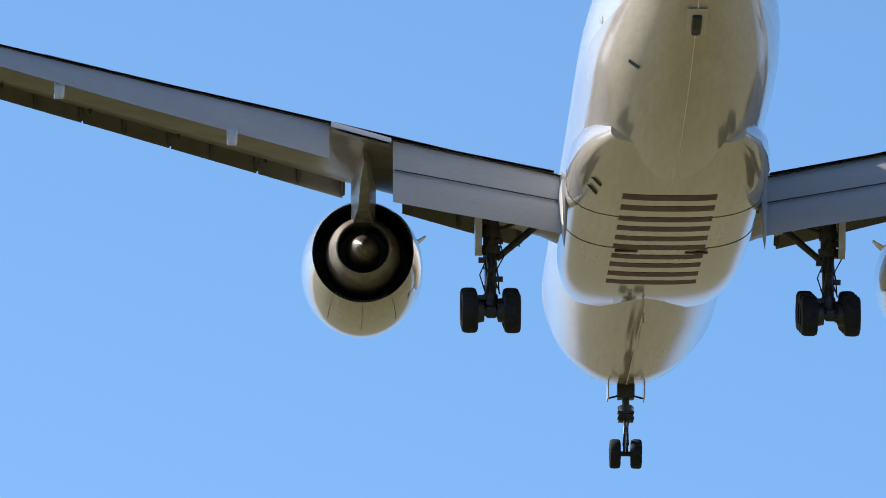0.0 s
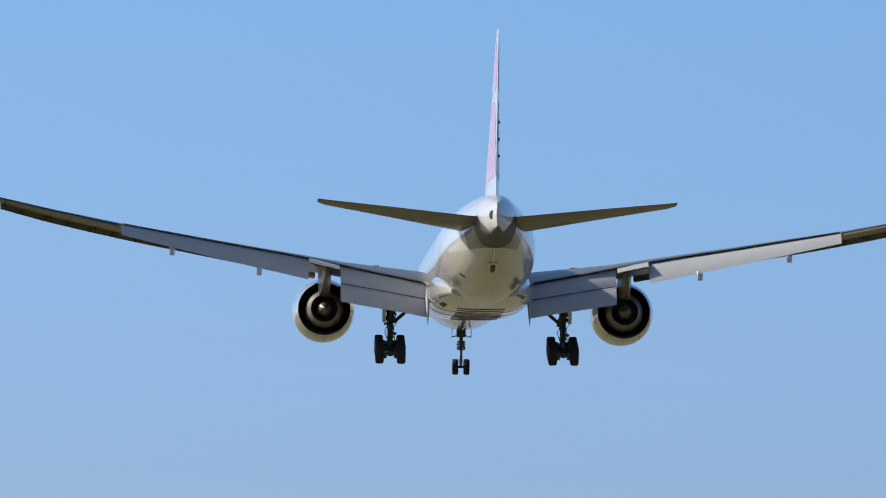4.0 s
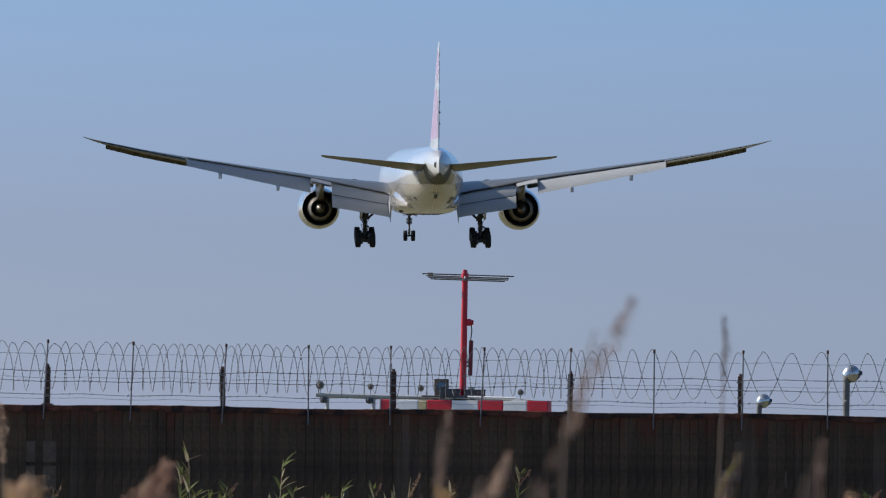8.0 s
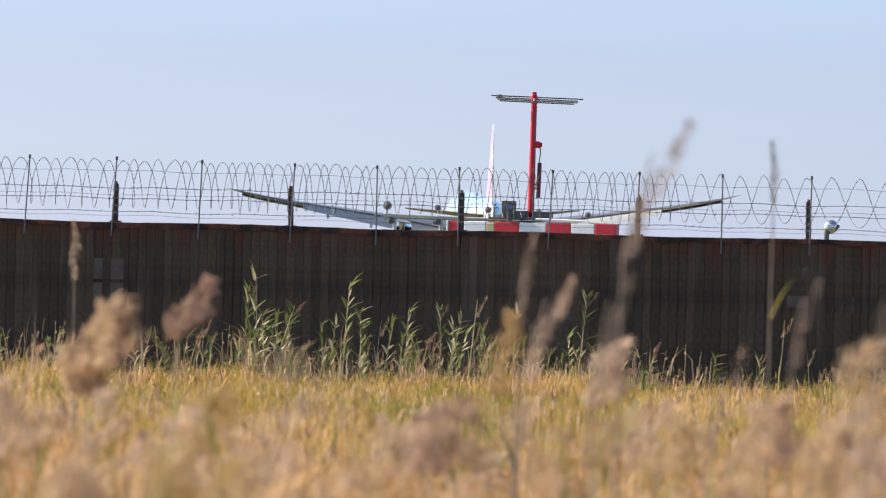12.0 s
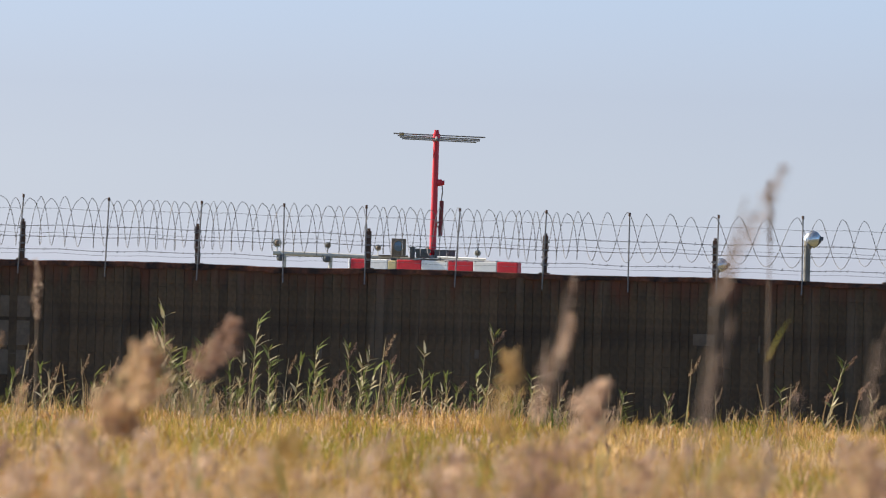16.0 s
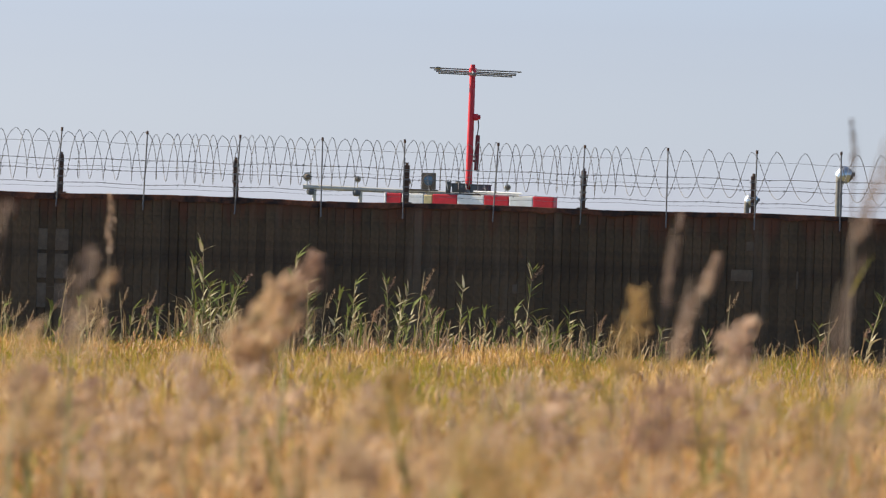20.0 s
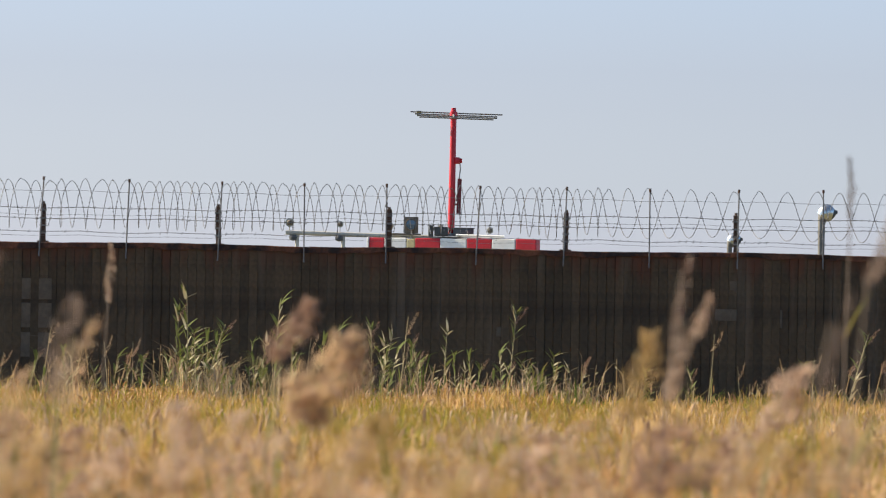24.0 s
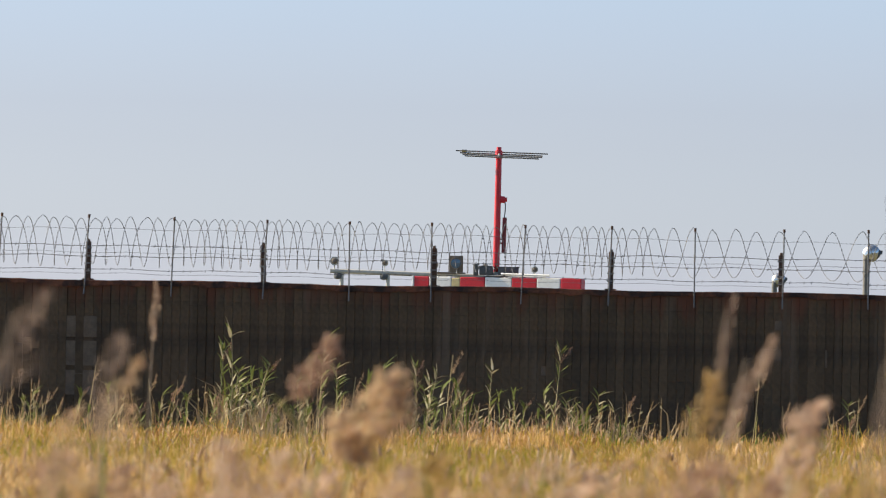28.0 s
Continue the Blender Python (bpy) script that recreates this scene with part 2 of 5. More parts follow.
def livery():
    """Beige lower body, silver-white upper body, parted by a straight level line."""
    m = BELLY.copy()
    m.name = "hull livery"
    n, l = m.node_tree.nodes, m.node_tree.links
    b = n["Principled BSDF"]
    low = b.inputs["Base Color"].links[0].from_socket
    co, sep, line, mix = n.new("ShaderNodeTexCoord"), n.new("ShaderNodeSeparateXYZ"), n.new("ShaderNodeMapRange"), n.new("ShaderNodeMix")
    l.new(co.outputs["Object"], sep.inputs[0])
    l.new(sep.outputs["Z"], line.inputs[0])
    line.inputs[1].default_value, line.inputs[2].default_value = -0.4, -0.375
    mix.data_type = "RGBA"
    mix.inputs[7].default_value = (0.6, 0.595, 0.58, 1)
    l.new(line.outputs[0], mix.inputs[0])
    l.new(low, mix.inputs[6])
    # shade below the tailplane, put into the hull colour round the tail
    rear, top, both, all_three, bare = n.new("ShaderNodeMapRange"), n.new("ShaderNodeMapRange"), n.new("ShaderNodeMath"), n.new("ShaderNodeMath"), n.new("ShaderNodeMix")
    rear.inputs[1].default_value, rear.inputs[2].default_value = -29.2, -29.5
    top.inputs[1].default_value, top.inputs[2].default_value = 1.5, 1.3
    l.new(sep.outputs["Y"], rear.inputs[0])
    l.new(sep.outputs["Z"], top.inputs[0])
    both.operation = all_three.operation = "MULTIPLY"
    l.new(rear.outputs[0], both.inputs[0])
    l.new(top.outputs[0], both.inputs[1])
    l.new(both.outputs[0], all_three.inputs[0])
    l.new(line.outputs[0], all_three.inputs[1])
    bare.data_type = "RGBA"
    bare.inputs[7].default_value = (0.1, 0.098, 0.09, 1)
    l.new(all_three.outputs[0], bare.inputs[0])
    l.new(mix.outputs[2], bare.inputs[6])
    l.new(bare.outputs[2], b.inputs["Base Color"])
    metal = n.new("ShaderNodeMapRange")
    metal.inputs[3].default_value, metal.inputs[4].default_value = 0.04, 0.04
    l.new(line.outputs[0], metal.inputs[0])
    l.new(metal.outputs[0], b.inputs["Metallic"])
    b.inputs["Coat Weight"].default_value = 0.3
    return m


LIVERY = livery()
TASSEL = leafy("pinkish grass tassel", ((0.32, 0.19, 0.12), (0.42, 0.27, 0.18), (0.52, 0.36, 0.25), (0.62, 0.46, 0.33)), patch=0.6, thin=0.35, rough=0.8)

# ---- building helpers ----
def part(name, bm, mat, parent=None, label="", smooth=True, matrix=None):
    bmesh.ops.recalc_face_normals(bm, faces=bm.faces)
    me = bpy.data.meshes.new(name)
    bm.to_mesh(me)
    bm.free()
    me.materials.append(mat)
    if smooth:
        me.shade_smooth()
        me.set_sharp_from_angle(angle=radians(38))
    ob = new(name, me)
    if parent:
        ob.parent = parent
    if matrix:
        ob.matrix_basis = matrix
    if label:
        tagged(ob, label)
    return ob


def thing(name, label, category, group="", kind="", at=None):
    ob = new(name)
    ob.empty_display_size = 0.2
    if at:
        ob.matrix_basis = at
    return tagged(ob, label, category, group, kind)


def rings(bm, loops, close=True, caps=True):
    """Joins loops of points, all of one length, into a skin."""
    vs = [[bm.verts.new(p) for p in loop] for loop in loops]
    n = len(vs[0])
    for a, b in zip(vs, vs[1:]):
        for i in range(n if close else n - 1):
            j = (i + 1) % n
            bm.faces.new((a[i], a[j], b[j], b[i]))
    if caps:
        bm.faces.new(vs[0])
        bm.faces.new(vs[-1])
    return bm


def box(bm, size, m=None, bevel=0.0):
    made = bmesh.ops.create_cube(bm, size=1)["verts"]
    bmesh.ops.scale(bm, vec=size, verts=made)
    if bevel:
        edges = {e for v in made for e in v.link_edges}
        made = bmesh.ops.bevel(bm, geom=list(edges), offset=bevel, segments=2, profile=0.6, affect="EDGES")["verts"]
        made = list({v for v in made})
    if m:
        bmesh.ops.transform(bm, matrix=m, verts=made)
    return bm


def rod(bm, a, b, r, r2=None, seg=12):
    """A round bar from a to b."""
    a, b = Vector(a), Vector(b)
    d = (b - a).normalized()
    u = d.orthogonal().normalized()
    w = d.cross(u)
    r2 = r if r2 is None else r2
    ang = [2 * math.pi * i / seg for i in range(seg)]
    return rings(bm, [[p + (u * math.cos(k) + w * math.sin(k)) * q for k in ang] for p, q in ((a, r), (b, r2))])


def tube(bm, pts, r, seg=6, r2=None):
    """A round bar along a line of points."""
    pts = [Vector(p) for p in pts]
    loops, u = [], None
    for i, p in enumerate(pts):
        d = (pts[min(i + 1, len(pts) - 1)] - pts[max(i - 1, 0)]).normalized()
        u = d.orthogonal().normalized() if u is None else (u - d * u.dot(d)).normalized()
        w = d.cross(u)
        q = r if r2 is None else r + (r2 - r) * i / (len(pts) - 1)
        loops.append([p + (u * math.cos(2 * math.pi * k / seg) + w * math.sin(2 * math.pi * k / seg)) * q for k in range(seg)])
    return rings(bm, loops)


def lathe(bm, profile, centre=(0, 0, 0), axis="Y", seg=48, caps=False):
    """Turns (place along the axis, radius) round the axis."""
    c = Vector(centre)
    loops = []
    for s, r in profile:
        loop = []
        for i in range(seg):
            a = 2 * math.pi * i / seg
            p, q = r * math.cos(a), r * math.sin(a)
            loop.append(c + Vector({"Y": (p, s, q), "X": (s, p, q), "Z": (p, q, s)}[axis]))
        loops.append(loop)
    return rings(bm, loops, caps=caps)


def foil_loop(lead, trail, thick, camber=0.02, n=12):
    """A wing section from its leading to its trailing edge; thick and camber as shares of the chord."""
    lead, trail = Vector(lead), Vector(trail)
    chord = trail - lead
    up = Vector((0, 0, 1)) if abs(chord.normalized().z) < 0.9 else Vector((0, -1, 0))
    side = chord.cross(up).normalized()
    up = side.cross(chord).normalized()
    c = chord.length
    xs = [0.5 * (1 - math.cos(math.pi * i / n)) for i in range(n + 1)]

    def half(x):
        return 5 * thick * (0.2969 * math.sqrt(x) - 0.126 * x - 0.3516 * x * x + 0.2843 * x ** 3 - 0.1030 * x ** 4)

    def mid(x):
        return camber * 4 * x * (1 - x)

    top = [lead + chord * x + up * c * (mid(x) + half(x)) for x in xs]
    low = [lead + chord * x + up * c * (mid(x) - half(x)) for x in reversed(xs[1:-1])]
    return top + low


def foil(bm, sections, camber=0.02):
    return rings(bm, [foil_loop(a, b, t, camber) for a, b, t in sections])


def oval(y, half, top, low, power=2.0, n=56):
    """A hull section across y."""
    mid, h = (top + low) / 2, (top - low) / 2
    pts = []
    for i in range(n):
        a = 2 * math.pi * i / n
        c, s = math.cos(a), math.sin(a)
        pts.append(Vector((half * math.copysign(abs(c) ** (2 / power), c), y, mid + h * math.copysign(abs(s) ** (2 / power), s))))
    return pts


def between(table, x):
    """Straight interpolation in rows (x, values...)."""
    for a, b in zip(table, table[1:]):
        if a[0] <= x <= b[0]:
            k = (x - a[0]) / (b[0] - a[0])
            return [p + (q - p) * k for p, q in zip(a[1:], b[1:])]
    return list(table[0][1:] if x < table[0][0] else table[-1][1:])

# ---- ground ----
def ground():
    bm = bmesh.new()
    xs = [-4500, -1500, -400, -120, -40, -14, 16, 40, 120, 400, 1500, 4500]
    ys = [-4500, -1200, -300, -60, 0, 20, 40, 60, 80, 100, 120, 140, 160, 200, 300, 500, 900, 1800, 4800]
    grid = [[bm.verts.new((x, y, 0.03 * math.sin(x * 0.7 + y * 0.13) if abs(x) < 50 and 0 < y < 160 else 0)) for x in xs] for y in ys]
    for a, b in zip(grid, grid[1:]):
        for i in range(len(xs) - 1):
            bm.faces.new((a[i], a[i + 1], b[i + 1], b[i]))
    tagged(part("ground", bm, EARTH), "flat dry golden-brown meadow ground", "ground", kind="structure")


# ---- airliner ----
HULL = (  # y, half width, top, bottom
    (37.1, 0.05, -0.65, -0.75), (36.95, 0.45, -0.2, -1.15), (36.3, 1.0, 0.45, -1.65), (35, 1.75, 1.35, -2.25), (33, 2.45, 2.3, -2.75),
    (31, 2.85, 2.85, -3.0), (28.5, 3.1, 3.1, -3.1), (20, 3.1, 3.1, -3.1), (10, 3.1, 3.1, -3.1), (0, 3.1, 3.1, -3.1), (-13, 3.1, 3.1, -3.1),
    (-16, 3.06, 3.1, -3.03), (-18, 3.0, 3.1, -2.92), (-20, 2.9, 3.1, -2.75), (-22, 2.73, 3.1, -2.53), (-24, 2.52, 3.08, -2.25), (-26, 2.26, 3.05, -1.92),
    (-28, 1.98, 3.0, -1.56), (-30, 1.68, 2.92, -1.1), (-31, 1.52, 2.86, -0.83), (-32, 1.36, 2.8, -0.55), (-32.3, 1.31, 2.78, -0.46))
TAIL = ((-32.3, 1.31, 2.78, -0.46), (-33, 1.19, 2.72, -0.22), (-34, 0.98, 2.58, -0.02), (-35, 0.74, 2.38, 0.2), (-35.8, 0.5, 2.22, 0.38), (-36.4, 0.27, 2.06, 0.5), (-36.75, 0.08, 1.95, 0.58))
CHINE = (1.5, 1.5, 1.0, 0.46, 0.6, 0.68, 0.74)
HULL, TAIL = ([(y, h, t - 0.15 - 0.006 * y, b - 0.15 - 0.006 * y) for y, h, t, b in rows] for rows in (HULL, TAIL))
# x, leading edge y, trailing edge y, z of the trailing edge, lift of the leading edge, thickness
PLAN = (
    (2.6, 10.9, -2.3, -1.75, 0.3, 0.12), (3.6, 10.2, -2.3, -1.45, 0.3, 0.115), (8.3, 6.9, -2.35, -0.55, 0.0, 0.1), (10.4, 5.4, -2.9, -0.08, -0.24, 0.1), (16, 1.6, -5.15, 0.75, -0.2, 0.1),
    (22.7, -3.0, -7.9, 1.82, -0.24, 0.1), (27, -5.95, -9.6, 2.62, -0.26, 0.1), (30.2, -8.2, -10.75, 3.28, -0.2, 0.095), (31.4, -9.5, -11.15, 3.54, -0.1, 0.09), (32.4, -10.9, -11.5, 3.79, 0.0, 0.08))


def wing_section(side, x):
    lead, trail, z, rise, thick = between(PLAN, x)
    return Vector((side * x, lead, z + rise)), Vector((side * x, trail, z)), thick


def panel(bm, side, x0, x1, from_te, to_te, thick, camber=0.05, steps=1):
    """A flap: at both ends its front and rear edge, given as (back, up) from the wing's trailing edge."""
    secs = []
    for k in range(steps + 1):
        q = k / steps
        x = x0 + (x1 - x0) * q
        te = wing_section(side, x)[1]
        a = [from_te[0][i] + (from_te[1][i] - from_te[0][i]) * q for i in (0, 1)]
        b = [to_te[0][i] + (to_te[1][i] - to_te[0][i]) * q for i in (0, 1)]
        secs.append((te + Vector((0, -a[0], a[1])), te + Vector((0, -b[0], b[1])), thick))
    return foil(bm, secs, camber)


def airliner_wing(plane, side):
    bm = bmesh.new()
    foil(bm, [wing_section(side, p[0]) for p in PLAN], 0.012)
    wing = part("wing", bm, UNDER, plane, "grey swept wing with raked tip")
    # inboard double flap
    for name, a, b, th in (("forward_flap", ((-0.5, 0.12), (-0.4, 0.1)), ((0.62, -1.0), (0.7, -1.16)), 0.13),
                           ("aft_flap", ((0.57, -0.99), (0.64, -1.15)), ((1.35, -2.12), (1.55, -2.3)), 0.1)):
        part(name, panel(bmesh.new(), side, 3.2, 8.72, a, b, th, steps=3), FLAP, wing, "light grey inboard flap, fully lowered")
    # solid dark strip draws the shade of the slot between the two panels
    part("flap_gap_shade", panel(bmesh.new(), side, 3.25, 8.67, ((0.67, -0.92), (0.745, -1.075)), ((0.72, -0.975), (0.795, -1.13)), 0.12), COVE, wing, "dark strip for the shaded slot between the flap panels")
    flaperon = part("flaperon", panel(bmesh.new(), side, 8.78, 10.72, ((-0.55, 0.06), (-0.55, 0.06)), ((0.9, -0.27), (0.88, -0.27)), 0.08), FLAP, wing, "drooped flaperon behind the engine")
    # darker brown colour stands in for the ground reflected in the flaperon's underside
    part("lower_skin", panel(bmesh.new(), side, 8.8, 10.7, ((-1.0, -0.1), (-1.0, -0.1)), ((0.88, -0.34), (0.86, -0.34)), 0.06), UNDER, flaperon, "lower skin with brown ground reflection in its colour")
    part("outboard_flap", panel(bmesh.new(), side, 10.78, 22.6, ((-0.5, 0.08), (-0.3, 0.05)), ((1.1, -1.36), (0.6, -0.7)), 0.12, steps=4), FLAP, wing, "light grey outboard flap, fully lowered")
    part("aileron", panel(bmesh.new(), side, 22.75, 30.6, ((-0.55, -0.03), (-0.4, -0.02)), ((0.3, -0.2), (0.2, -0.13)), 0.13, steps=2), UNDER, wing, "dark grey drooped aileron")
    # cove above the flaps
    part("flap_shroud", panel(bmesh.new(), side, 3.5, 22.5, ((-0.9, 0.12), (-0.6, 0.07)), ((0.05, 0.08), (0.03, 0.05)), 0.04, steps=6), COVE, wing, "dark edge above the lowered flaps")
    # slats
    spans = [(4.3, 8.3)] + [(10.3 + 2.85 * i, 10.3 + 2.85 * (i + 1) - 0.05) for i in range(7)]
    for x0, x1 in spans:
        secs = []
        for x in (x0, x1):
            lead, trail, th = wing_section(side, x)
            c = (lead - trail).length
            k = 0.5 + 0.055 * c
            secs.append((lead + Vector((0, 0.42 * k + 0.1, -0.64 * k)), lead + Vector((0, -0.42 * k, 0.06)), 0.16))
        slat = part("slat", foil(bmesh.new(), secs, 0.07), SLAT, wing, "extended leading-edge slat")
        for q in (0.0, 0.52):
            a, b = (secs[0][i].lerp(secs[1][i], q) for i in (0, 1))
            down = Vector((0, 0, -0.035))
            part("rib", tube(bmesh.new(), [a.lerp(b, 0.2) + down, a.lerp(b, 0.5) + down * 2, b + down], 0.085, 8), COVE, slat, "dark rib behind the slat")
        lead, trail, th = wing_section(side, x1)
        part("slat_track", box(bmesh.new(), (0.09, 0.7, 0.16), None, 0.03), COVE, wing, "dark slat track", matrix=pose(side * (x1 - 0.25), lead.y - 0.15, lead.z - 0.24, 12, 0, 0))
    # flap track fairings
    for x, length, drop in ((13.9, 3.1, 1.2), (19.4, 2.7, 0.92)):
        te = wing_section(side, x)[1]
        bm = bmesh.new()
        prof = ((0, 0.02), (0.15, 0.13), (0.4, 0.2), (0.75, 0.25), (0.94, 0.25), (0.985, 0.2), (1, 0.08))
        rings(bm, [[te + Vector((r * max(-0.72, min(0.72, 1.3 * math.cos(a))), 1.9 - length * s, -0.3 - drop * s * s + 1.15 * r * max(-0.85, min(0.85, 1.2 * math.sin(a)))))
                    for a in [2 * math.pi * i / 12 for i in range(12)]] for s, r in prof])
        part("flap_track_fairing", bm, WHITE, wing, "pale canoe-shaped fairing")
    te = wing_section(side, 3.3)[1]
    bm = bmesh.new()
    rings(bm, [[te + Vector((side * -0.08 + 0.5 * r * math.cos(a), 0.9 - 2.9 * s, -0.2 - 2.45 * s * s + 1.7 * r * math.sin(a)))
                for a in [2 * math.pi * i / 10 for i in range(10)]] for s, r in ((0, 0.05), (0.25, 0.3), (0.6, 0.3), (0.85, 0.18), (1, 0.02))])
    part("flap_track_fairing", bm, FLAP, wing, "pointed fairing beside the body")
    # spoiler panels on top, edges just proud
    for x in (4.0, 5.7, 11.2, 13.4, 15.6, 17.8):
        secs = []
        for xx in (x, x + 1.55 if x < 6 else x + 2.1):
            lead, trail, th = wing_section(side, xx)
            ch = (lead - trail)
            secs.append((trail + ch * 0.2 + Vector((0, 0, 0.62 * th * 1.15)), trail + ch * 0.03 + Vector((0, 0, 0.12)), 0.03))
        part("spoiler", foil(bmesh.new(), secs, 0.0), FLAP, wing, "flush grey spoiler panel")
    lead, trail, th = wing_section(side, 6.35)
    part("seal_plate", box(bmesh.new(), (0.45, 0.5, 0.22), None, 0.04), COVE, wing, "dark rubber seal above the wing", matrix=Matrix.Translation(lead + (trail - lead) * 0.3 + Vector((0, 0, 0.095 * (lead - trail).length * 0.5 + 0.12))))
    return wing


def airliner_engine(plane, side):
    c = (side * 9.61, 0, -2.92)
    bm = bmesh.new()
    outer = ((5.0, 1.68), (5.3, 1.76), (6.2, 1.9), (7.5, 2.01), (9, 2.05), (10.4, 2.0), (11.4, 1.88), (11.85, 1.74), (11.95, 1.64), (11.85, 1.56), (11.3, 1.54))
    lathe(bm, outer, c, seg=64)
    engine = part("engine", bm, COWL, plane, "large white turbofan cowl")
    bm = bmesh.new()
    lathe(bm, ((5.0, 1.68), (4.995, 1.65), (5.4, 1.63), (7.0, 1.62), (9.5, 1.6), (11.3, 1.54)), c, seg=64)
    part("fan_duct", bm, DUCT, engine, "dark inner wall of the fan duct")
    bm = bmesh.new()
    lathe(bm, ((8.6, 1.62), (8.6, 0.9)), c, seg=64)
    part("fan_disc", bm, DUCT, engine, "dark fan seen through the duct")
    bm = bmesh.new()
    lathe(bm, ((8.6, 1.0), (7.0, 1.2), (5.8, 1.26), (5.1, 1.2), (4.5, 1.06), (4.0, 0.9), (3.98, 0.86), (4.4, 0.83)), c, seg=56)
    part("core_cowl", bm, NOZZLE, engine, "bare metal core cowl")
    bm = bmesh.new()
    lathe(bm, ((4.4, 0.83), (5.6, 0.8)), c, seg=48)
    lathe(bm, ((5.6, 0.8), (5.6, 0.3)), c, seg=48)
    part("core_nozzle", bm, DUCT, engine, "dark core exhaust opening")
    bm = bmesh.new()
    lathe(bm, ((5.6, 0.58), (4.8, 0.57), (4.3, 0.52), (3.95, 0.43), (3.65, 0.3), (3.45, 0.14), (3.38, 0.06), (3.28, 0.05), (3.27, 0.0)), c, seg=40)
    part("exhaust_plug", bm, PLUG_ALLOY, engine, "rounded metal exhaust plug")
    # reverser cascade vanes along the duct
    bm = bmesh.new()
    for i in range(17):
        a = radians(-124 + i * 4)
        p = Vector((c[0] + 1.6 * math.cos(a), 5.55, c[2] + 1.6 * math.sin(a)))
        box(bm, (0.05, 0.3, 0.13), Matrix.Translation(p) @ pose(0, 0, 0, 0, -math.degrees(a) - 90, 0))
    part("duct_vane_row", bm, GREY, engine, "row of small vanes in the duct")
    # pylon
    bm = bmesh.new()
    loops = []
    for y, top, low, w in ((9.6, -0.55, -0.9, 0.1), (8.0, -0.3, -1.2, 0.3), (5.6, -0.15, -1.62, 0.42), (4.4, -0.3, -1.95, 0.4), (3.0, -0.35, -1.75, 0.3), (1.0, -0.4, -1.2, 0.2), (-0.6, -0.4, -0.85, 0.05)):
        loops.append([Vector((c[0] + w * q[0], y, low + (top - low) * q[1])) for q in ((-0.6, 0), (0.6, 0), (1, 0.3), (1, 0.8), (0.9, 1), (-0.9, 1), (-1, 0.8), (-1, 0.3))])
    rings(bm, loops)
    part("pylon", bm, PYLON, engine, "grey pylon between wing and engine")
    bm = bmesh.new()
    rings(bm, [[Vector((c[0] + w * q[0], y, low + (top - low) * q[1])) for q in ((-1, 0), (1, 0), (1, 1), (-1, 1))]
               for y, top, low, w in ((7.6, -1.2, -1.9, 0.3), (5.0, -1.2, -2.2, 0.4), (4.1, -1.5, -2.08, 0.34), (3.4, -1.5, -1.8, 0.2))])
    part("pylon_heat_shield", bm, NOZZLE, engine, "metal heat shield under the pylon")
    # nacelle strake, on the inboard side
    bm = bmesh.new()
    a = radians(30) if side < 0 else radians(150)
    u = Vector((math.cos(a), 0, math.sin(a)))
    base = Vector(c)
    w = Vector((-u.z, 0, u.x)) * 0.02
    rings(bm, [[base + u * r + w * s + Vector((0, y, 0)) for r, y in ((1.95, 10.2), (2.0, 8.9), (2.45, 8.9), (2.45, 9.2))] for s in (-1, 1)])
    part("strake", bm, WHITE, engine, "small fin on the cowl")
    for i in range(3):
        bm = bmesh.new()
        a = radians(-90 + (i - 1) * 34)
        tube(bm, [Vector((c[0] + r * math.cos(a), y, c[2] + r * math.sin(a))) for y, r in ((5.1, 1.705), (5.6, 1.812), (6.2, 1.905), (7.0, 1.972), (7.5, 2.014), (8.3, 2.035))], 0.012, 4)
        part("cowl_seam", bm, GREY, engine, "thin seam along the cowl")
    return engine


def wheel(parent, at, radius, width):
    prof = [(-0.5, 0.55), (-0.5, 0.8), (-0.44, 0.93), (-0.28, 0.99), (0, 1), (0.28, 0.99), (0.44, 0.93), (0.5, 0.8), (0.5, 0.55)]
    bm = bmesh.new()
    lathe(bm, [(s * width, r * radius) for s, r in prof], at, "X", 40)
    part("tyre", bm, TYRE, parent, "black rubber tyre")
    bm = bmesh.new()
    lathe(bm, [(s * width, r * radius) for s, r in ((-0.46, 0.56), (-0.4, 0.5), (-0.3, 0.3), (-0.44, 0.16), (-0.44, 0.0))], at, "X", 28)
    lathe(bm, [(s * width, r * radius) for s, r in ((0.46, 0.56), (0.4, 0.5), (0.3, 0.3), (0.44, 0.16), (0.44, 0.0))], at, "X", 28)
    part("rim", bm, STEEL, parent, "dark metal wheel rim")


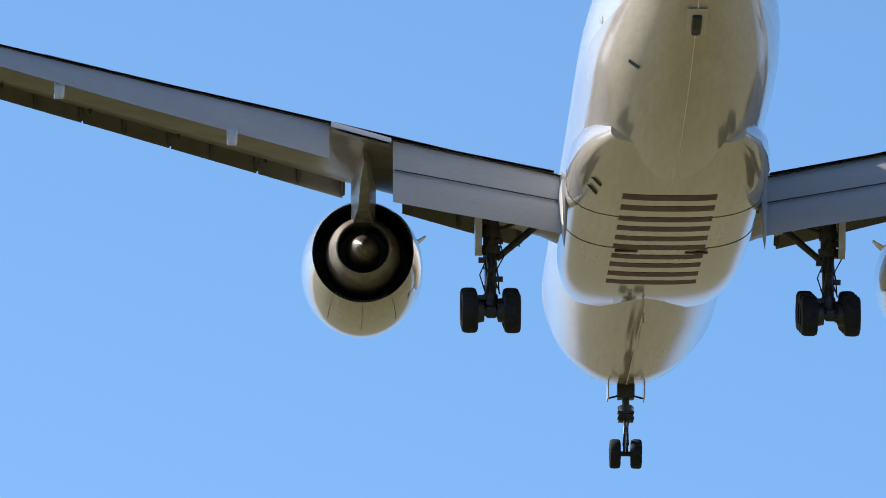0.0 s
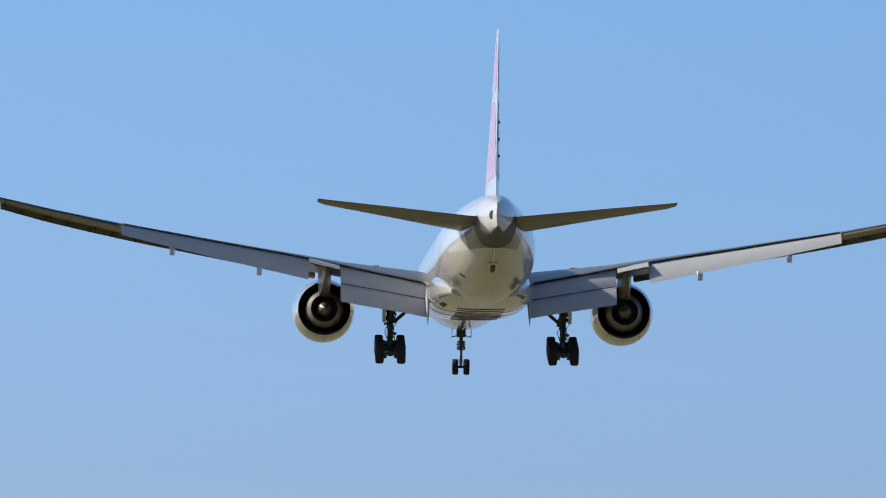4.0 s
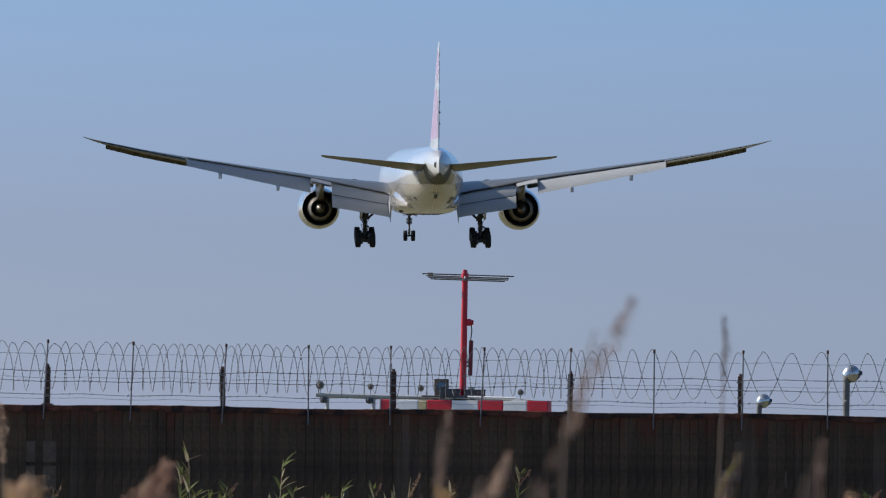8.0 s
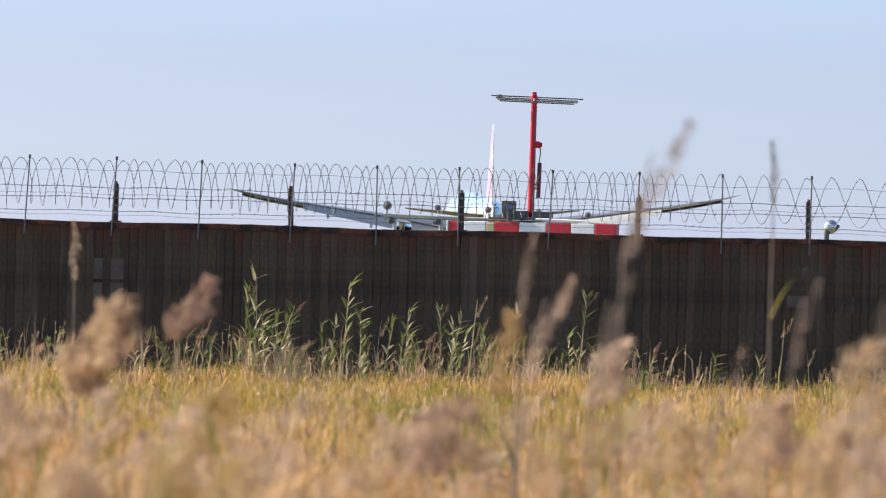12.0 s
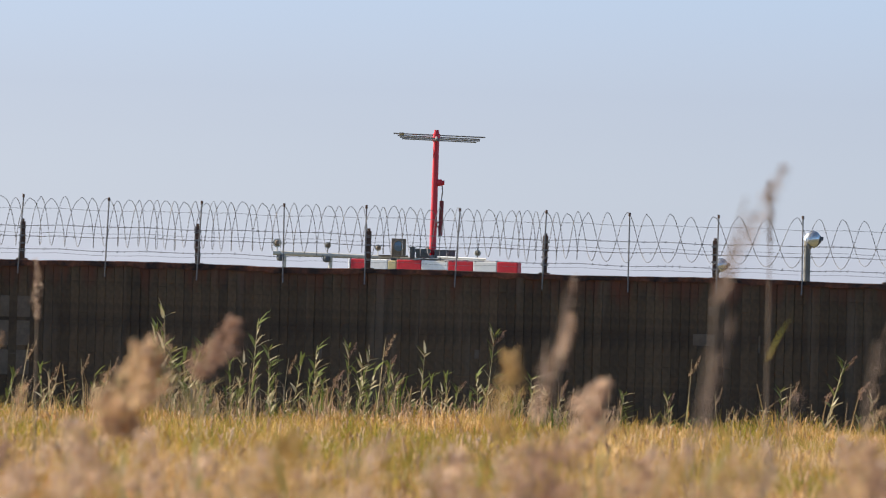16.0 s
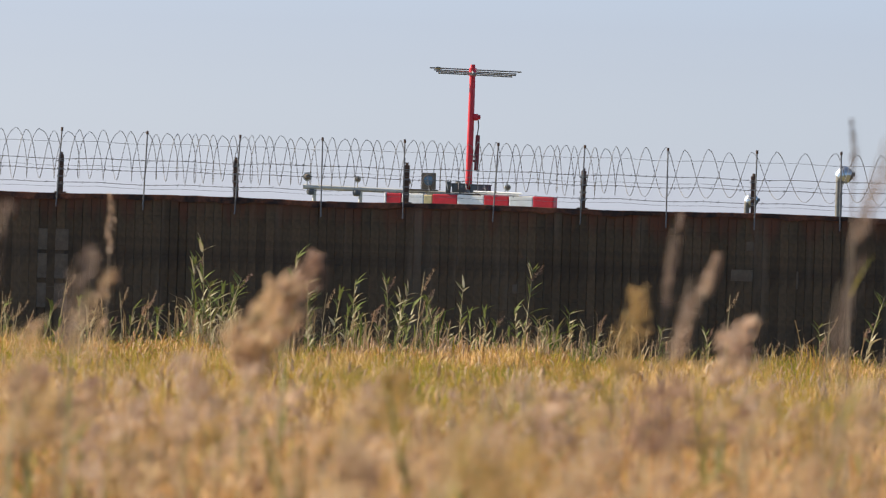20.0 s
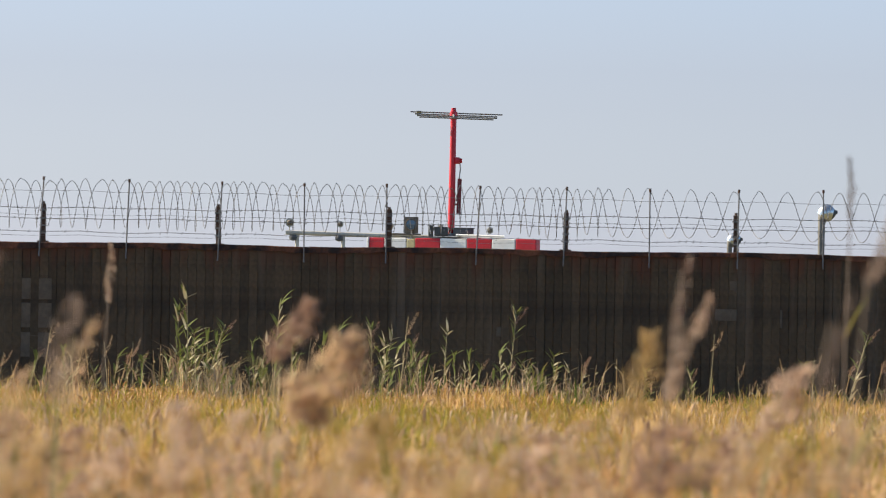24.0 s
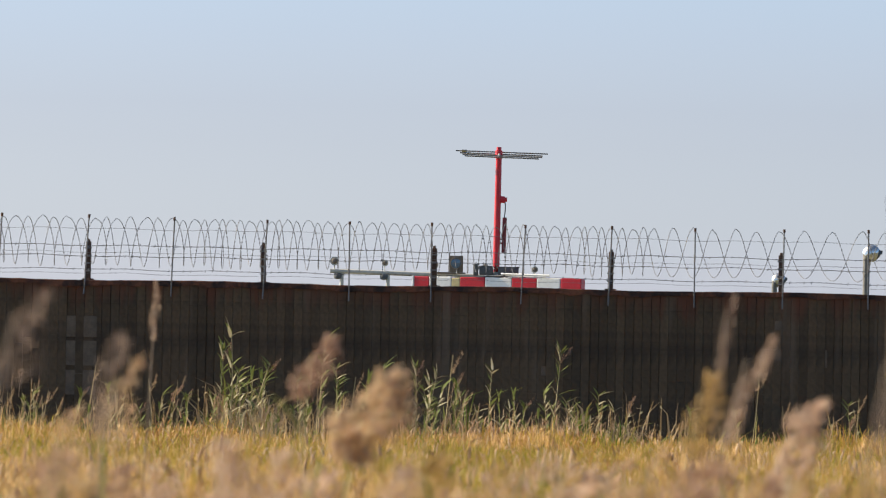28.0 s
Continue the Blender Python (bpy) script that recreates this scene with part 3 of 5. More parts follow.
def airliner_main_gear(plane, side):
    x = side * 5.49
    bm = bmesh.new()
    rod(bm, (x, -0.1, -1.2), (x, 0, -3.55), 0.27, 0.25, 18)
    rod(bm, (x, 0, -3.5), (x, 0, -3.78), 0.33, 0.31, 18)
    rod(bm, (x, 0, -3.0), (x, 0, -3.2), 0.31, 0.31, 18)
    gear = part("main_gear", bm, STEEL, plane, "dark six-wheel main landing gear, extended")
    part("piston", rod(bmesh.new(), (x, 0, -3.7), (x, 0, -5.5), 0.2, 0.19, 16), STEEL, gear, "slim lower leg")
    tilt = Matrix.Translation((x, 0, -5.61)) @ pose(0, 0, 0, 12, 0, 0)
    bm = bmesh.new()
    box(bm, (0.34, 3.1, 0.36), tilt, 0.07)
    rod(bm, (x, 0, -5.1), (x, 0, -5.6), 0.24, 0.27, 16)
    part("bogie_beam", bm, STEEL, gear, "dark bogie beam")
    for k in (-1.46, 0, 1.46):
        a = tilt @ Vector((0, k, 0))
        part("axle", rod(bmesh.new(), a - Vector((0.75, 0, 0)), a + Vector((0.75, 0, 0)), 0.12, seg=14), STEEL, gear, "axle")
        for s in (-1, 1):
            part("brake_pack", lathe(bmesh.new(), ((s * 0.22, 0.3), (s * 0.42, 0.34), (s * 0.42, 0.1)), a, "X", 20), STEEL, gear, "brake drum inside the wheel")
        for s in (-1, 1):
            wheel(gear, a + Vector((s * 0.69, 0, 0)), 0.665, 0.54)
    bm = bmesh.new()
    rod(bm, (x - side * 2.3, 0.4, -2.05), (x - side * 0.2, 0.05, -3.9), 0.13, 0.11, 12)
    rod(bm, (x - side * 1.3, 0.25, -2.5), (x - side * 0.1, 0.05, -3.0), 0.07, 0.06, 10)
    part("side_brace", bm, STEEL, gear, "diagonal side brace")
    bm = bmesh.new()
    rod(bm, (x, 2.6, -1.75), (x, 0.1, -3.45), 0.11, 0.1, 12)
    part("drag_brace", bm, STEEL, gear, "diagonal drag brace")
    bm = bmesh.new()
    for s in (-1, 1):
        rod(bm, (x + s * 0.14, -0.2, -3.75), (x + s * 0.05, -0.62, -4.4), 0.05, 0.06, 8)
        rod(bm, (x + s * 0.05, -0.62, -4.4), (x + s * 0.14, -0.15, -5.2), 0.06, 0.05, 8)
    rod(bm, (x - 0.14, -0.62, -4.4), (x + 0.14, -0.62, -4.4), 0.06, seg=8)
    part("torque_link", bm, STEEL, gear, "scissor torque link")
    for i, (dx, dy) in enumerate(((0.2, -0.12), (-0.21, -0.1), (0.16, 0.17), (-0.14, -0.2), (0.27, -0.02))):
        r = random.Random(i + 7)
        pts = [(x + dx * (1 + 0.7 * math.sin(2.2 * k + i)) , dy * (1 + 0.4 * math.cos(3 * k + i)), -2.6 - 0.62 * k) for k in range(5)]
        part("hydraulic_hose", tube(bmesh.new(), pts, 0.022, 6), TYRE, gear, "black hydraulic hose")
    for k in range(5):
        z = -2.75 - 0.62 * k
        part("valve_block", box(bmesh.new(), (0.26, 0.2, 0.16), pose(x + 0.27 * (1 if k % 2 else -1), -0.16, z), 0.02), STEEL, gear, "valve block on the leg")
        part("leg_clamp", rod(bmesh.new(), (x, 0, z - 0.2), (x, 0, z - 0.26), 0.31 if k < 2 else 0.25, seg=16), STEEL, gear, "clamp round the leg")
    bm = bmesh.new()
    rings(bm, [[Vector((x + side * (0.42 + d), y, z)) for y, z in ((1.1, -1.15), (-1.0, -1.15), (-0.9, -3.6), (-0.5, -3.9), (0.6, -3.7))] for d in (-0.12, 0.1)])
    part("gear_door", bm, WHITE, gear, "white leg door", smooth=False)
    for z in (-1.6, -2.5):
        part("door_link", rod(bmesh.new(), (x, 0, z), (x + side * 0.4, 0, z), 0.045, seg=8), STEEL, gear, "door link")
    bm = bmesh.new()
    d = 1.55 * side
    rings(bm, [[Vector((x - d * q[0], y + q[1], -2.15 + q[2] - 0.3)) for y in (2.6, 0.6)] + [Vector((x - d * q[0], y + q[1], -2.2 + q[2] - 0.3)) for y in (0.6, 2.6)]
               for q in ((0.45, 0, 0.1), (1.05, 0, -0.15))])
    part("bay_door", bm, UNDER, gear, "grey bay door hanging below the wing", smooth=False)


def airliner_nose_gear(plane):
    y = 31.22
    bm = bmesh.new()
    rod(bm, (0, y, -2.6), (0, y, -4.3), 0.13, 0.13, 16)
    box(bm, (0.62, 0.7, 0.62), pose(0, y + 0.1, -3.5), 0.06)
    rod(bm, (0, y, -4.05), (0, y, -4.3), 0.22, 0.2, 16)
    gear = part("nose_gear", bm, STEEL, plane, "twin-wheel nose landing gear, extended")
    part("piston", rod(bmesh.new(), (0, y, -4.3), (0, y, -5.75), 0.095, seg=14), BRIGHT, gear, "polished lower leg")
    part("axle", rod(bmesh.new(), (-0.42, y, -5.8), (0.42, y, -5.8), 0.09, seg=12), STEEL, gear)
    for s in (-1, 1):
        wheel(gear, Vector((s * 0.38, y, -5.8)), 0.53, 0.4)
        bm = bmesh.new()
        rings(bm, [[Vector((s * (0.62 + d), yy, z)) for yy, z in ((y + 0.7, -3.1), (y - 0.8, -3.1), (y - 0.7, -3.85), (y + 0.6, -3.85))] for d in (0, 0.05)])
        part("gear_door", bm, WHITE, gear, "small white nose gear door", smooth=False)
        part("door_link", rod(bmesh.new(), (s * 0.25, y, -3.7), (s * 0.62, y, -3.8), 0.035, seg=8), STEEL, gear)
        part("taxi_lamp", lathe(bmesh.new(), ((0.0, 0.0), (0.02, 0.1), (0.1, 0.1), (0.16, 0.04)), (s * 0.2, y + 0.05, -4.15), seg=16), SILVER, gear, "round taxi lamp")
    bm = bmesh.new()
    rod(bm, (0, y + 1.7, -2.8), (0, y + 0.1, -4.0), 0.07, seg=10)
    part("drag_brace", bm, STEEL, gear, "diagonal nose gear brace")
    bm = bmesh.new()
    for s in (-1, 1):
        rod(bm, (s * 0.1, y - 0.1, -4.4), (s * 0.04, y - 0.5, -4.95), 0.04, seg=8)
        rod(bm, (s * 0.04, y - 0.5, -4.95), (s * 0.08, y - 0.08, -5.5), 0.04, seg=8)
    part("torque_link", bm, STEEL, gear, "scissor torque link")
    bm = bmesh.new()
    for k in range(4):
        box(bm, (0.6 - 0.06 * (k % 2), 0.4, 0.08), pose(0, y - 0.05, -4.32 - 0.1 * k), 0.02)
    part("steering_collar", bm, STEEL, gear, "steering collar")


def airliner():
    plane = thing("airliner", "white twin-engine airliner, flaps and landing gear down", "airplane")
    bm = bmesh.new()
    rings(bm, [oval(*s) for s in HULL])
    part("fuselage", bm, LIVERY, plane, "glossy pale grey-white fuselage")
    # the tail ends in a blade: flat flanks above a chine, a keel below with shade in its dark colour
    flank, keel = [], []
    for k, (y, h, t, b) in enumerate(TAIL):
        chine = CHINE[k]
        mid, half = (t + b) / 2, (t - b) / 2
        arc = [(h * math.cos(a), mid + half * math.sin(a)) for a in [c + (math.pi - 2 * c) * i / 16 for c in [math.asin(max(-0.9, min(0.9, (chine + 0.12 - mid) / half)))] for i in range(17)]]
        side = [(h * max(0.35, 1 - ((chine - mid) / half) ** 2) ** 0.5 * (1 - 0.035 * k), chine)]
        flank.append([Vector((x, y, z)) for x, z in side + arc + [(-side[0][0], chine)]])
        keel.append([Vector((x, y, z)) for x, z in [(-side[0][0], chine)] + [(-side[0][0] * math.copysign(abs(math.cos(a)) ** 0.78, math.cos(a)), chine - (chine - b) * math.sin(a) ** 0.78) for a in [math.pi * i / 12 for i in range(1, 12)]] + [(side[0][0], chine)]])
    cone = part("tail_cone", rings(bmesh.new(), flank), WHITE, plane, "white flanks of the tapering tail cone")
    part("tail_keel", rings(bmesh.new(), keel), KEEL_SHADE, cone, "keel of the tail cone, darkened as in shade")
    bm = bmesh.new()
    lathe(bm, ((0, 0.0), (0.02, 0.2), (0.22, 0.24)), (0, 0, 0), "X", 20)
    part("exhaust_port", bm, DUCT, cone, "dark auxiliary exhaust port", matrix=pose(-0.345, -36.3, 1.42, 0, 0, 46) @ Matrix.Diagonal((1, 1.2, 1.35, 1)))
    bm = bmesh.new()
    rings(bm, [[Vector((0.05 * s, y, z)) for y, z in ((-35.4, 0.62), (-36.6, 0.7), (-36.9, 0.76), (-36.9, 2.1), (-35.4, 2.3))] for s in (-1, 1)])
    part("tail_blade", bm, WHITE, cone, "thin trailing blade", smooth=False)
    # belly fairing
    bm = bmesh.new()
    secs = ((15.5, 2.5, -1.8, -3.02), (13.5, 2.8, -1.4, -3.2), (11.5, 2.98, -1.1, -3.33), (9.5, 3.08, -0.95, -3.42), (7, 3.13, -0.9, -3.46), (2, 3.16, -0.85, -3.46), (-3, 3.18, -0.8, -3.44),
            (-6, 3.2, -0.8, -3.4), (-8.5, 3.18, -0.85, -3.32), (-11, 3.0, -1.1, -3.18), (-13.5, 2.65, -1.5, -2.98), (-15.5, 2.1, -1.9, -2.82))
    rings(bm, [oval(y, h, t, b, 2.9) for y, h, t, b in secs])
    belly = part("belly_fairing", bm, BELLY, plane, "bulged pale belly fairing")

    def under(y):
        rows = [(s[0], s[3]) for s in reversed(secs)]
        return between(rows, y)[0]

    # plain maroon marks along the belly
    def mark(y0, y1, x0, x1, skew=0.0):
        bm = bmesh.new()
        loops = []
        for k in range(7):
            q = k / 6
            x = x0 + (x1 - x0) * q
            row = []
            for y in (y0 + skew * q, y1 - skew * q):
                z = under(y)
                mid, h, half = (z - 0.85) / 2, (-0.85 - z) / 2, 3.12
                zz = mid - h * max(0.0, 1 - abs(x / half) ** 2.9) ** (1 / 2.9)
                row.append(Vector((x, y, zz - 0.012)))
            loops.append(row + [p + Vector((0, 0, 0.03)) for p in reversed(row)])
        rings(bm, loops)
        part("belly_mark", bm, MAROON, belly, "plain maroon marking bar", smooth=False)

    for k in range(5):
        for d, w in ((0.15, 1.5), (1.85, 1.5)):
            mark(7.9 - 3.55 * k - d - 0.8, 7.9 - 3.55 * k - d, -w, w)
    # air inlets and drain masts below
    for a, b in (((-2.46, -10.18, -2.98), (-2.26, -9.6, -3.08)), ((-2.56, -9.02, -3.02), (-2.36, -8.38, -3.13))):
        a, b = Vector(a), Vector(b)
        out = Vector((-0.75, -0.1, -0.65)).normalized()
        across = (b - a).cross(out).normalized() * 0.075
        bm = bmesh.new()
        rings(bm, [[p + across + out * 0.04, p - across + out * 0.04, p - across - out * 0.05, p + across - out * 0.05] for p in (a, b)])
        part("vent", bm, DUCT, belly, "small dark vent", smooth=False)
    for x, yy in ((-1.05, 1.0), (1.25, 1.2)):
        part("vent", box(bmesh.new(), (0.75, 0.24, 0.06), None, 0.02), DUCT, belly, "small dark vent", matrix=pose(x, yy, -3.45))
    part("outflow_valve", box(bmesh.new(), (0.3, 1.3, 0.2), None, 0.09), DUCT, plane, "dark outflow valve under the tail", matrix=pose(0, -28.5, -1.5, -13, 0, 0))
    part("valve_plate", box(bmesh.new(), (0.62, 1.9, 0.025), None, 0.008), WHITE, plane, "raised plate round the valve", matrix=pose(0, -28.6, -1.44, -13, 0, 0))
    bm = bmesh.new()
    rings(bm, [[p + Vector(q) for q in ((-0.02, 0.1, -0.05), (-0.02, -0.1, -0.05), (0.02, -0.1, 0.05), (0.02, 0.1, 0.05))] for p in (Vector((-1.82, -23.2, -1.61)), Vector((-1.51, -23.34, -1.85)))])
    part("drain_vent", bm, DUCT, plane, "small dark drain vent", smooth=False)
    part("service_plate", box(bmesh.new(), (0.03, 0.4, 0.2), None, 0.01), WHITE, plane, "small white service plate", matrix=pose(-2.63, -22.5, -0.24, 0, -12, 8))
    bm = bmesh.new()
    rings(bm, [[Vector((s * 0.03, yy, z)) for yy, z in ((15.2, -3.3), (14.6, -3.3), (14.2, -3.75), (14.5, -3.75))] for s in (-1, 1)])
    part("blade_antenna", bm, WHITE, plane, "small blade antenna", smooth=False)
    # seam line round the belly
    for yy in (-5.2, 0.6):
        bm = bmesh.new()
        loop = [p for p in oval(yy, *between([(s[0], *s[1:]) for s in reversed(secs)], yy), 2.9) if p.z < -1.6]
        loop.sort(key=lambda p: p.x)
        tube(bm, [p + Vector((0, 0, -0.006)) for p in loop], 0.016, 4)
        part("belly_seam", bm, GREY, belly, "thin dark panel seam")
    bm = bmesh.new()
    tube(bm, [Vector((0, s[0], s[3] - 0.004)) for s in HULL[4:]], 0.02, 4)
    part("keel_seam", bm, CHALK, plane, "pale seam along the keel")
    for side in (-1, 1):
        airliner_wing(plane, side)
        airliner_engine(plane, side)
        airliner_main_gear(plane, side)
        bm = bmesh.new()
        foil(bm, [(Vector((side * 0.5, -25.4, 0.9)), Vector((side * 0.5, -33.0, 1.4)), 0.09), (Vector((side * 1.6, -26.4, 1.0)), Vector((side * 1.6, -33.35, 1.48)), 0.1),
                  (Vector((side * 6, -30.1, 1.55)), Vector((side * 6, -34.75, 1.87)), 0.095), (Vector((side * 10.3, -33.7, 2.08)), Vector((side * 10.3, -36.1, 2.23)), 0.09),
                  (Vector((side * 10.77, -34.6, 2.18)), Vector((side * 10.77, -36.3, 2.28)), 0.08)], -0.01)
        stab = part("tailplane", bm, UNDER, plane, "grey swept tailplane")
        part("elevator_seam", tube(bmesh.new(), [(side * 1.9, -31.6, 1.22), (side * 6, -33.6, 1.72), (side * 10, -35.4, 2.15)], 0.012, 4), COVE, stab, "elevator hinge line")
    bm = bmesh.new()
    fin = ((2.6, -22.2, -32.6, 0.085), (3.6, -24.0, -32.85, 0.09), (8, -28.6, -33.7, 0.09), (12.2, -32.3, -34.55, 0.085), (12.67, -33.2, -34.75, 0.07))
    loops = []
    for z, a, b, th in fin:
        loops.append([Vector((p.z - z, p.y, z)) for p in foil_loop((0, a, z), (0, b, z), th, 0.0)])
    rings(bm, loops)
    tail = part("fin", bm, WHITE, plane, "tall pale tail fin")

    def skin(y, z, out):
        a, b, th = between(fin, z)
        x = min(1.0, max(0.0, (a - y) / (a - b)))
        half = 5 * th * (0.2969 * math.sqrt(x) - 0.126 * x - 0.3516 * x * x + 0.2843 * x ** 3 - 0.103 * x ** 4) * (a - b)
        return Vector((out * (half + 0.012), y, z))

    for side in (-1, 1):
        for outline, name in ((((3.7, 0.3), (5.0, 0.16), (6.6, 0.15), (8.3, 0.18), (8.4, 0.72), (7.4, 0.9), (6.4, 0.8), (5.2, 0.97), (3.9, 0.96)), "tail_emblem"),
                              (((8.8, 0.2), (9.9, 0.22), (11.2, 0.3), (12.0, 0.6), (11.2, 0.85), (10.2, 0.92), (9.2, 0.85)), "tail_emblem")):
            bm = bmesh.new()
            pts = []
            for z, k in outline:
                a, b, th = between(fin, z)
                pts.append((a + (b - a) * k, z))
            face = bm.faces.new([bm.verts.new((0, y, z)) for y, z in pts])
            bmesh.ops.triangulate(bm, faces=[face])
            for _ in range(2):
                bmesh.ops.subdivide_edges(bm, edges=bm.edges[:], cuts=1)
            for v in bm.verts:
                v.co = skin(v.co.y, v.co.z, side)
            grown = bmesh.ops.extrude_face_region(bm, geom=bm.faces[:])["geom"]
            bmesh.ops.translate(bm, vec=(-side * 0.03, 0, 0), verts=[g for g in grown if isinstance(g, bmesh.types.BMVert)])
            part(name, bm, EMBLEM, tail, "plain faded rose emblem shape")
        for z in (5.2, 6.2, 7.2) if side > 0 else ():
            a, b, th = between(fin, z)
            p = skin(b + 0.3 * (a - b), z, side)
            part("rudder_hinge", box(bmesh.new(), (0.12, 0.7, 0.17), None, 0.05), COVE, tail, "dark rudder hinge fairing", matrix=Matrix.Translation(p))
    airliner_nose_gear(plane)
    return plane


def distant_jet():
    jet = thing("distant_jet", "small pale twin-engine jet far off in the sky", "airplane")
    part("fuselage", lathe(bmesh.new(), ((13, 0.1), (12.2, 0.8), (10.5, 1.4), (8, 1.6), (-6, 1.6), (-10, 1.0), (-14, 0.25)), seg=20, caps=True), JET_GREY, jet)
    for side in (-1, 1):
        part("wing", foil(bmesh.new(), [(Vector((side * 1.2, 3.5, -0.9)), Vector((side * 1.2, -2.2, -1.0)), 0.13), (Vector((side * 12.6, -3.6, 0.5)), Vector((side * 12.6, -5.2, 0.5)), 0.1)]), JET_GREY, jet)
        part("engine", lathe(bmesh.new(), ((4.4, 0.7), (4.6, 0.85), (3, 0.95), (0.8, 0.7), (0.8, 0.45), (0, 0.25)), (side * 3.95, 0, -1.75), seg=18, caps=True), GREY, jet, "dark engine")
        part("tailplane", foil(bmesh.new(), [(Vector((side * 0.4, -9.5, 0.8)), Vector((side * 0.4, -12.6, 0.8)), 0.1), (Vector((side * 4.8, -12.6, 1.3)), Vector((side * 4.8, -13.8, 1.3)), 0.09)]), JET_GREY, jet)
    loops = [[Vector((p.z - z, p.y, z)) for p in foil_loop((0, a, z), (0, b, z), 0.1, 0.0)] for z, a, b in ((1.0, -7.5, -12.8), (6.2, -12.4, -14.6))]
    part("fin", rings(bmesh.new(), loops), JET_GREY, jet)
    return jet


# ---- perimeter wall and fence ----
WALL_Y, WALL_TOP = 163.0, 4.148


def board_material():
    """Dark board-marked concrete with rust run down from the capping."""
    m = CONCRETE.copy()
    m.name = "board-marked concrete"
    n, l = m.node_tree.nodes, m.node_tree.links
    b = n["Principled BSDF"]
    old = b.inputs["Base Color"].links[0].from_socket
    geo, sep, noi, mp = n.new("ShaderNodeNewGeometry"), n.new("ShaderNodeSeparateXYZ"), n.new("ShaderNodeTexNoise"), n.new("ShaderNodeMapping")
    mp.inputs["Scale"].default_value = (3.0, 1, 0.25)
    l.new(geo.outputs["Position"], sep.inputs[0])
    l.new(geo.outputs["Position"], mp.inputs["Vector"])
    l.new(mp.outputs[0], noi.inputs["Vector"])
    noi.inputs["Scale"].default_value = 1.6
    noi.inputs["Detail"].default_value = 4
    a = n.new("ShaderNodeMath")
    a.operation = "MULTIPLY_ADD"
    l.new(noi.outputs["Fac"], a.inputs[0])
    a.inputs[1].default_value = 1.5
    l.new(sep.outputs["Z"], a.inputs[2])
    r = n.new("ShaderNodeMapRange")
    r.inputs[1].default_value, r.inputs[2].default_value = WALL_TOP + 0.36, WALL_TOP + 0.8
    r.inputs[4].default_value = 0.95
    l.new(a.outputs[0], r.inputs[0])
    mix = n.new("ShaderNodeMix")
    mix.data_type = "RGBA"
    mix.inputs[7].default_value = (0.115, 0.042, 0.022, 1)
    l.new(r.outputs[0], mix.inputs[0])
    l.new(old, mix.inputs[6])
    # pale lime streaks run down the face
    streak, run, fade, pale = n.new("ShaderNodeTexNoise"), n.new("ShaderNodeMapping"), n.new("ShaderNodeMapRange"), n.new("ShaderNodeMix")
    run.inputs["Scale"].default_value = (2.6, 1, 0.22)
    l.new(geo.outputs["Position"], run.inputs["Vector"])
    l.new(run.outputs[0], streak.inputs["Vector"])
    streak.inputs["Scale"].default_value = 1.0
    streak.inputs["Detail"].default_value = 6
    fade.inputs[1].default_value, fade.inputs[2].default_value, fade.inputs[4].default_value = 0.56, 0.74, 0.6
    l.new(streak.outputs["Fac"], fade.inputs[0])
    pale.data_type = "RGBA"
    pale.inputs[7].default_value = (0.17, 0.135, 0.1, 1)
    l.new(fade.outputs[0], pale.inputs[0])
    l.new(mix.outputs[2], pale.inputs[6])
    l.new(pale.outputs[2], b.inputs["Base Color"])
    return m


BOARD = board_material()
BLOCK = material("paler block patch", (0.14, 0.11, 0.08), 0.9, var=0.25, scale=3, fine=18, bump=0.3)


def perimeter_wall():
    bm = bmesh.new()
    box(bm, (400, 0.22, WALL_TOP - 0.02), pose(0, WALL_Y + 0.2, (WALL_TOP - 0.02) / 2))
    wall = tagged(part("wall_perimeter", bm, BOARD, smooth=False), "tall dark board-marked concrete wall with rust stains", "wall", kind="structure")
    # rusty steel capping, uneven along its lower edge
    rnd = random.Random(4)
    for k in range(16):
        x0 = -22 + 2.95 * k
        bm = bmesh.new()
        steps = 12
        loops = []
        for i in range(steps + 1):
            x = x0 + 2.945 * i / steps
            d = 0.07 + 0.05 * rnd.random() ** 2
            t = WALL_TOP + 0.012 * math.sin(x * 1.3) + 0.008 * rnd.random()
            loops.append([Vector(p) for p in ((x, WALL_Y - 0.03, t - d), (x, WALL_Y - 0.035, t - 0.01), (x, WALL_Y - 0.02, t), (x, WALL_Y + 0.33, t), (x, WALL_Y + 0.33, t - d))])
        rings(bm, loops)
        part("capping", bm, RUST, wall, "rusty steel capping", smooth=False)
    # paler repair blocks
    for x, z, w, h in ((-6.0, 3.35, 0.6, 0.36), (-6.0, 2.9, 0.6, 0.42), (-6.0, 2.4, 0.6, 0.42), (6.35, 3.05, 0.7, 0.3), (5.9, 3.6, 0.2, 0.16), (6.02, 3.47, 0.22, 0.09), (5.75, 3.1, 0.4, 0.2), (-0.6, 2.7, 0.45, 0.2), (2.1, 2.75, 0.5, 0.16)):
        part("repair_block", box(bmesh.new(), (w, 0.05, h), None, 0.012), BLOCK, wall, "paler repair block", smooth=False, matrix=pose(x, WALL_Y + 0.035, z))
    return wall


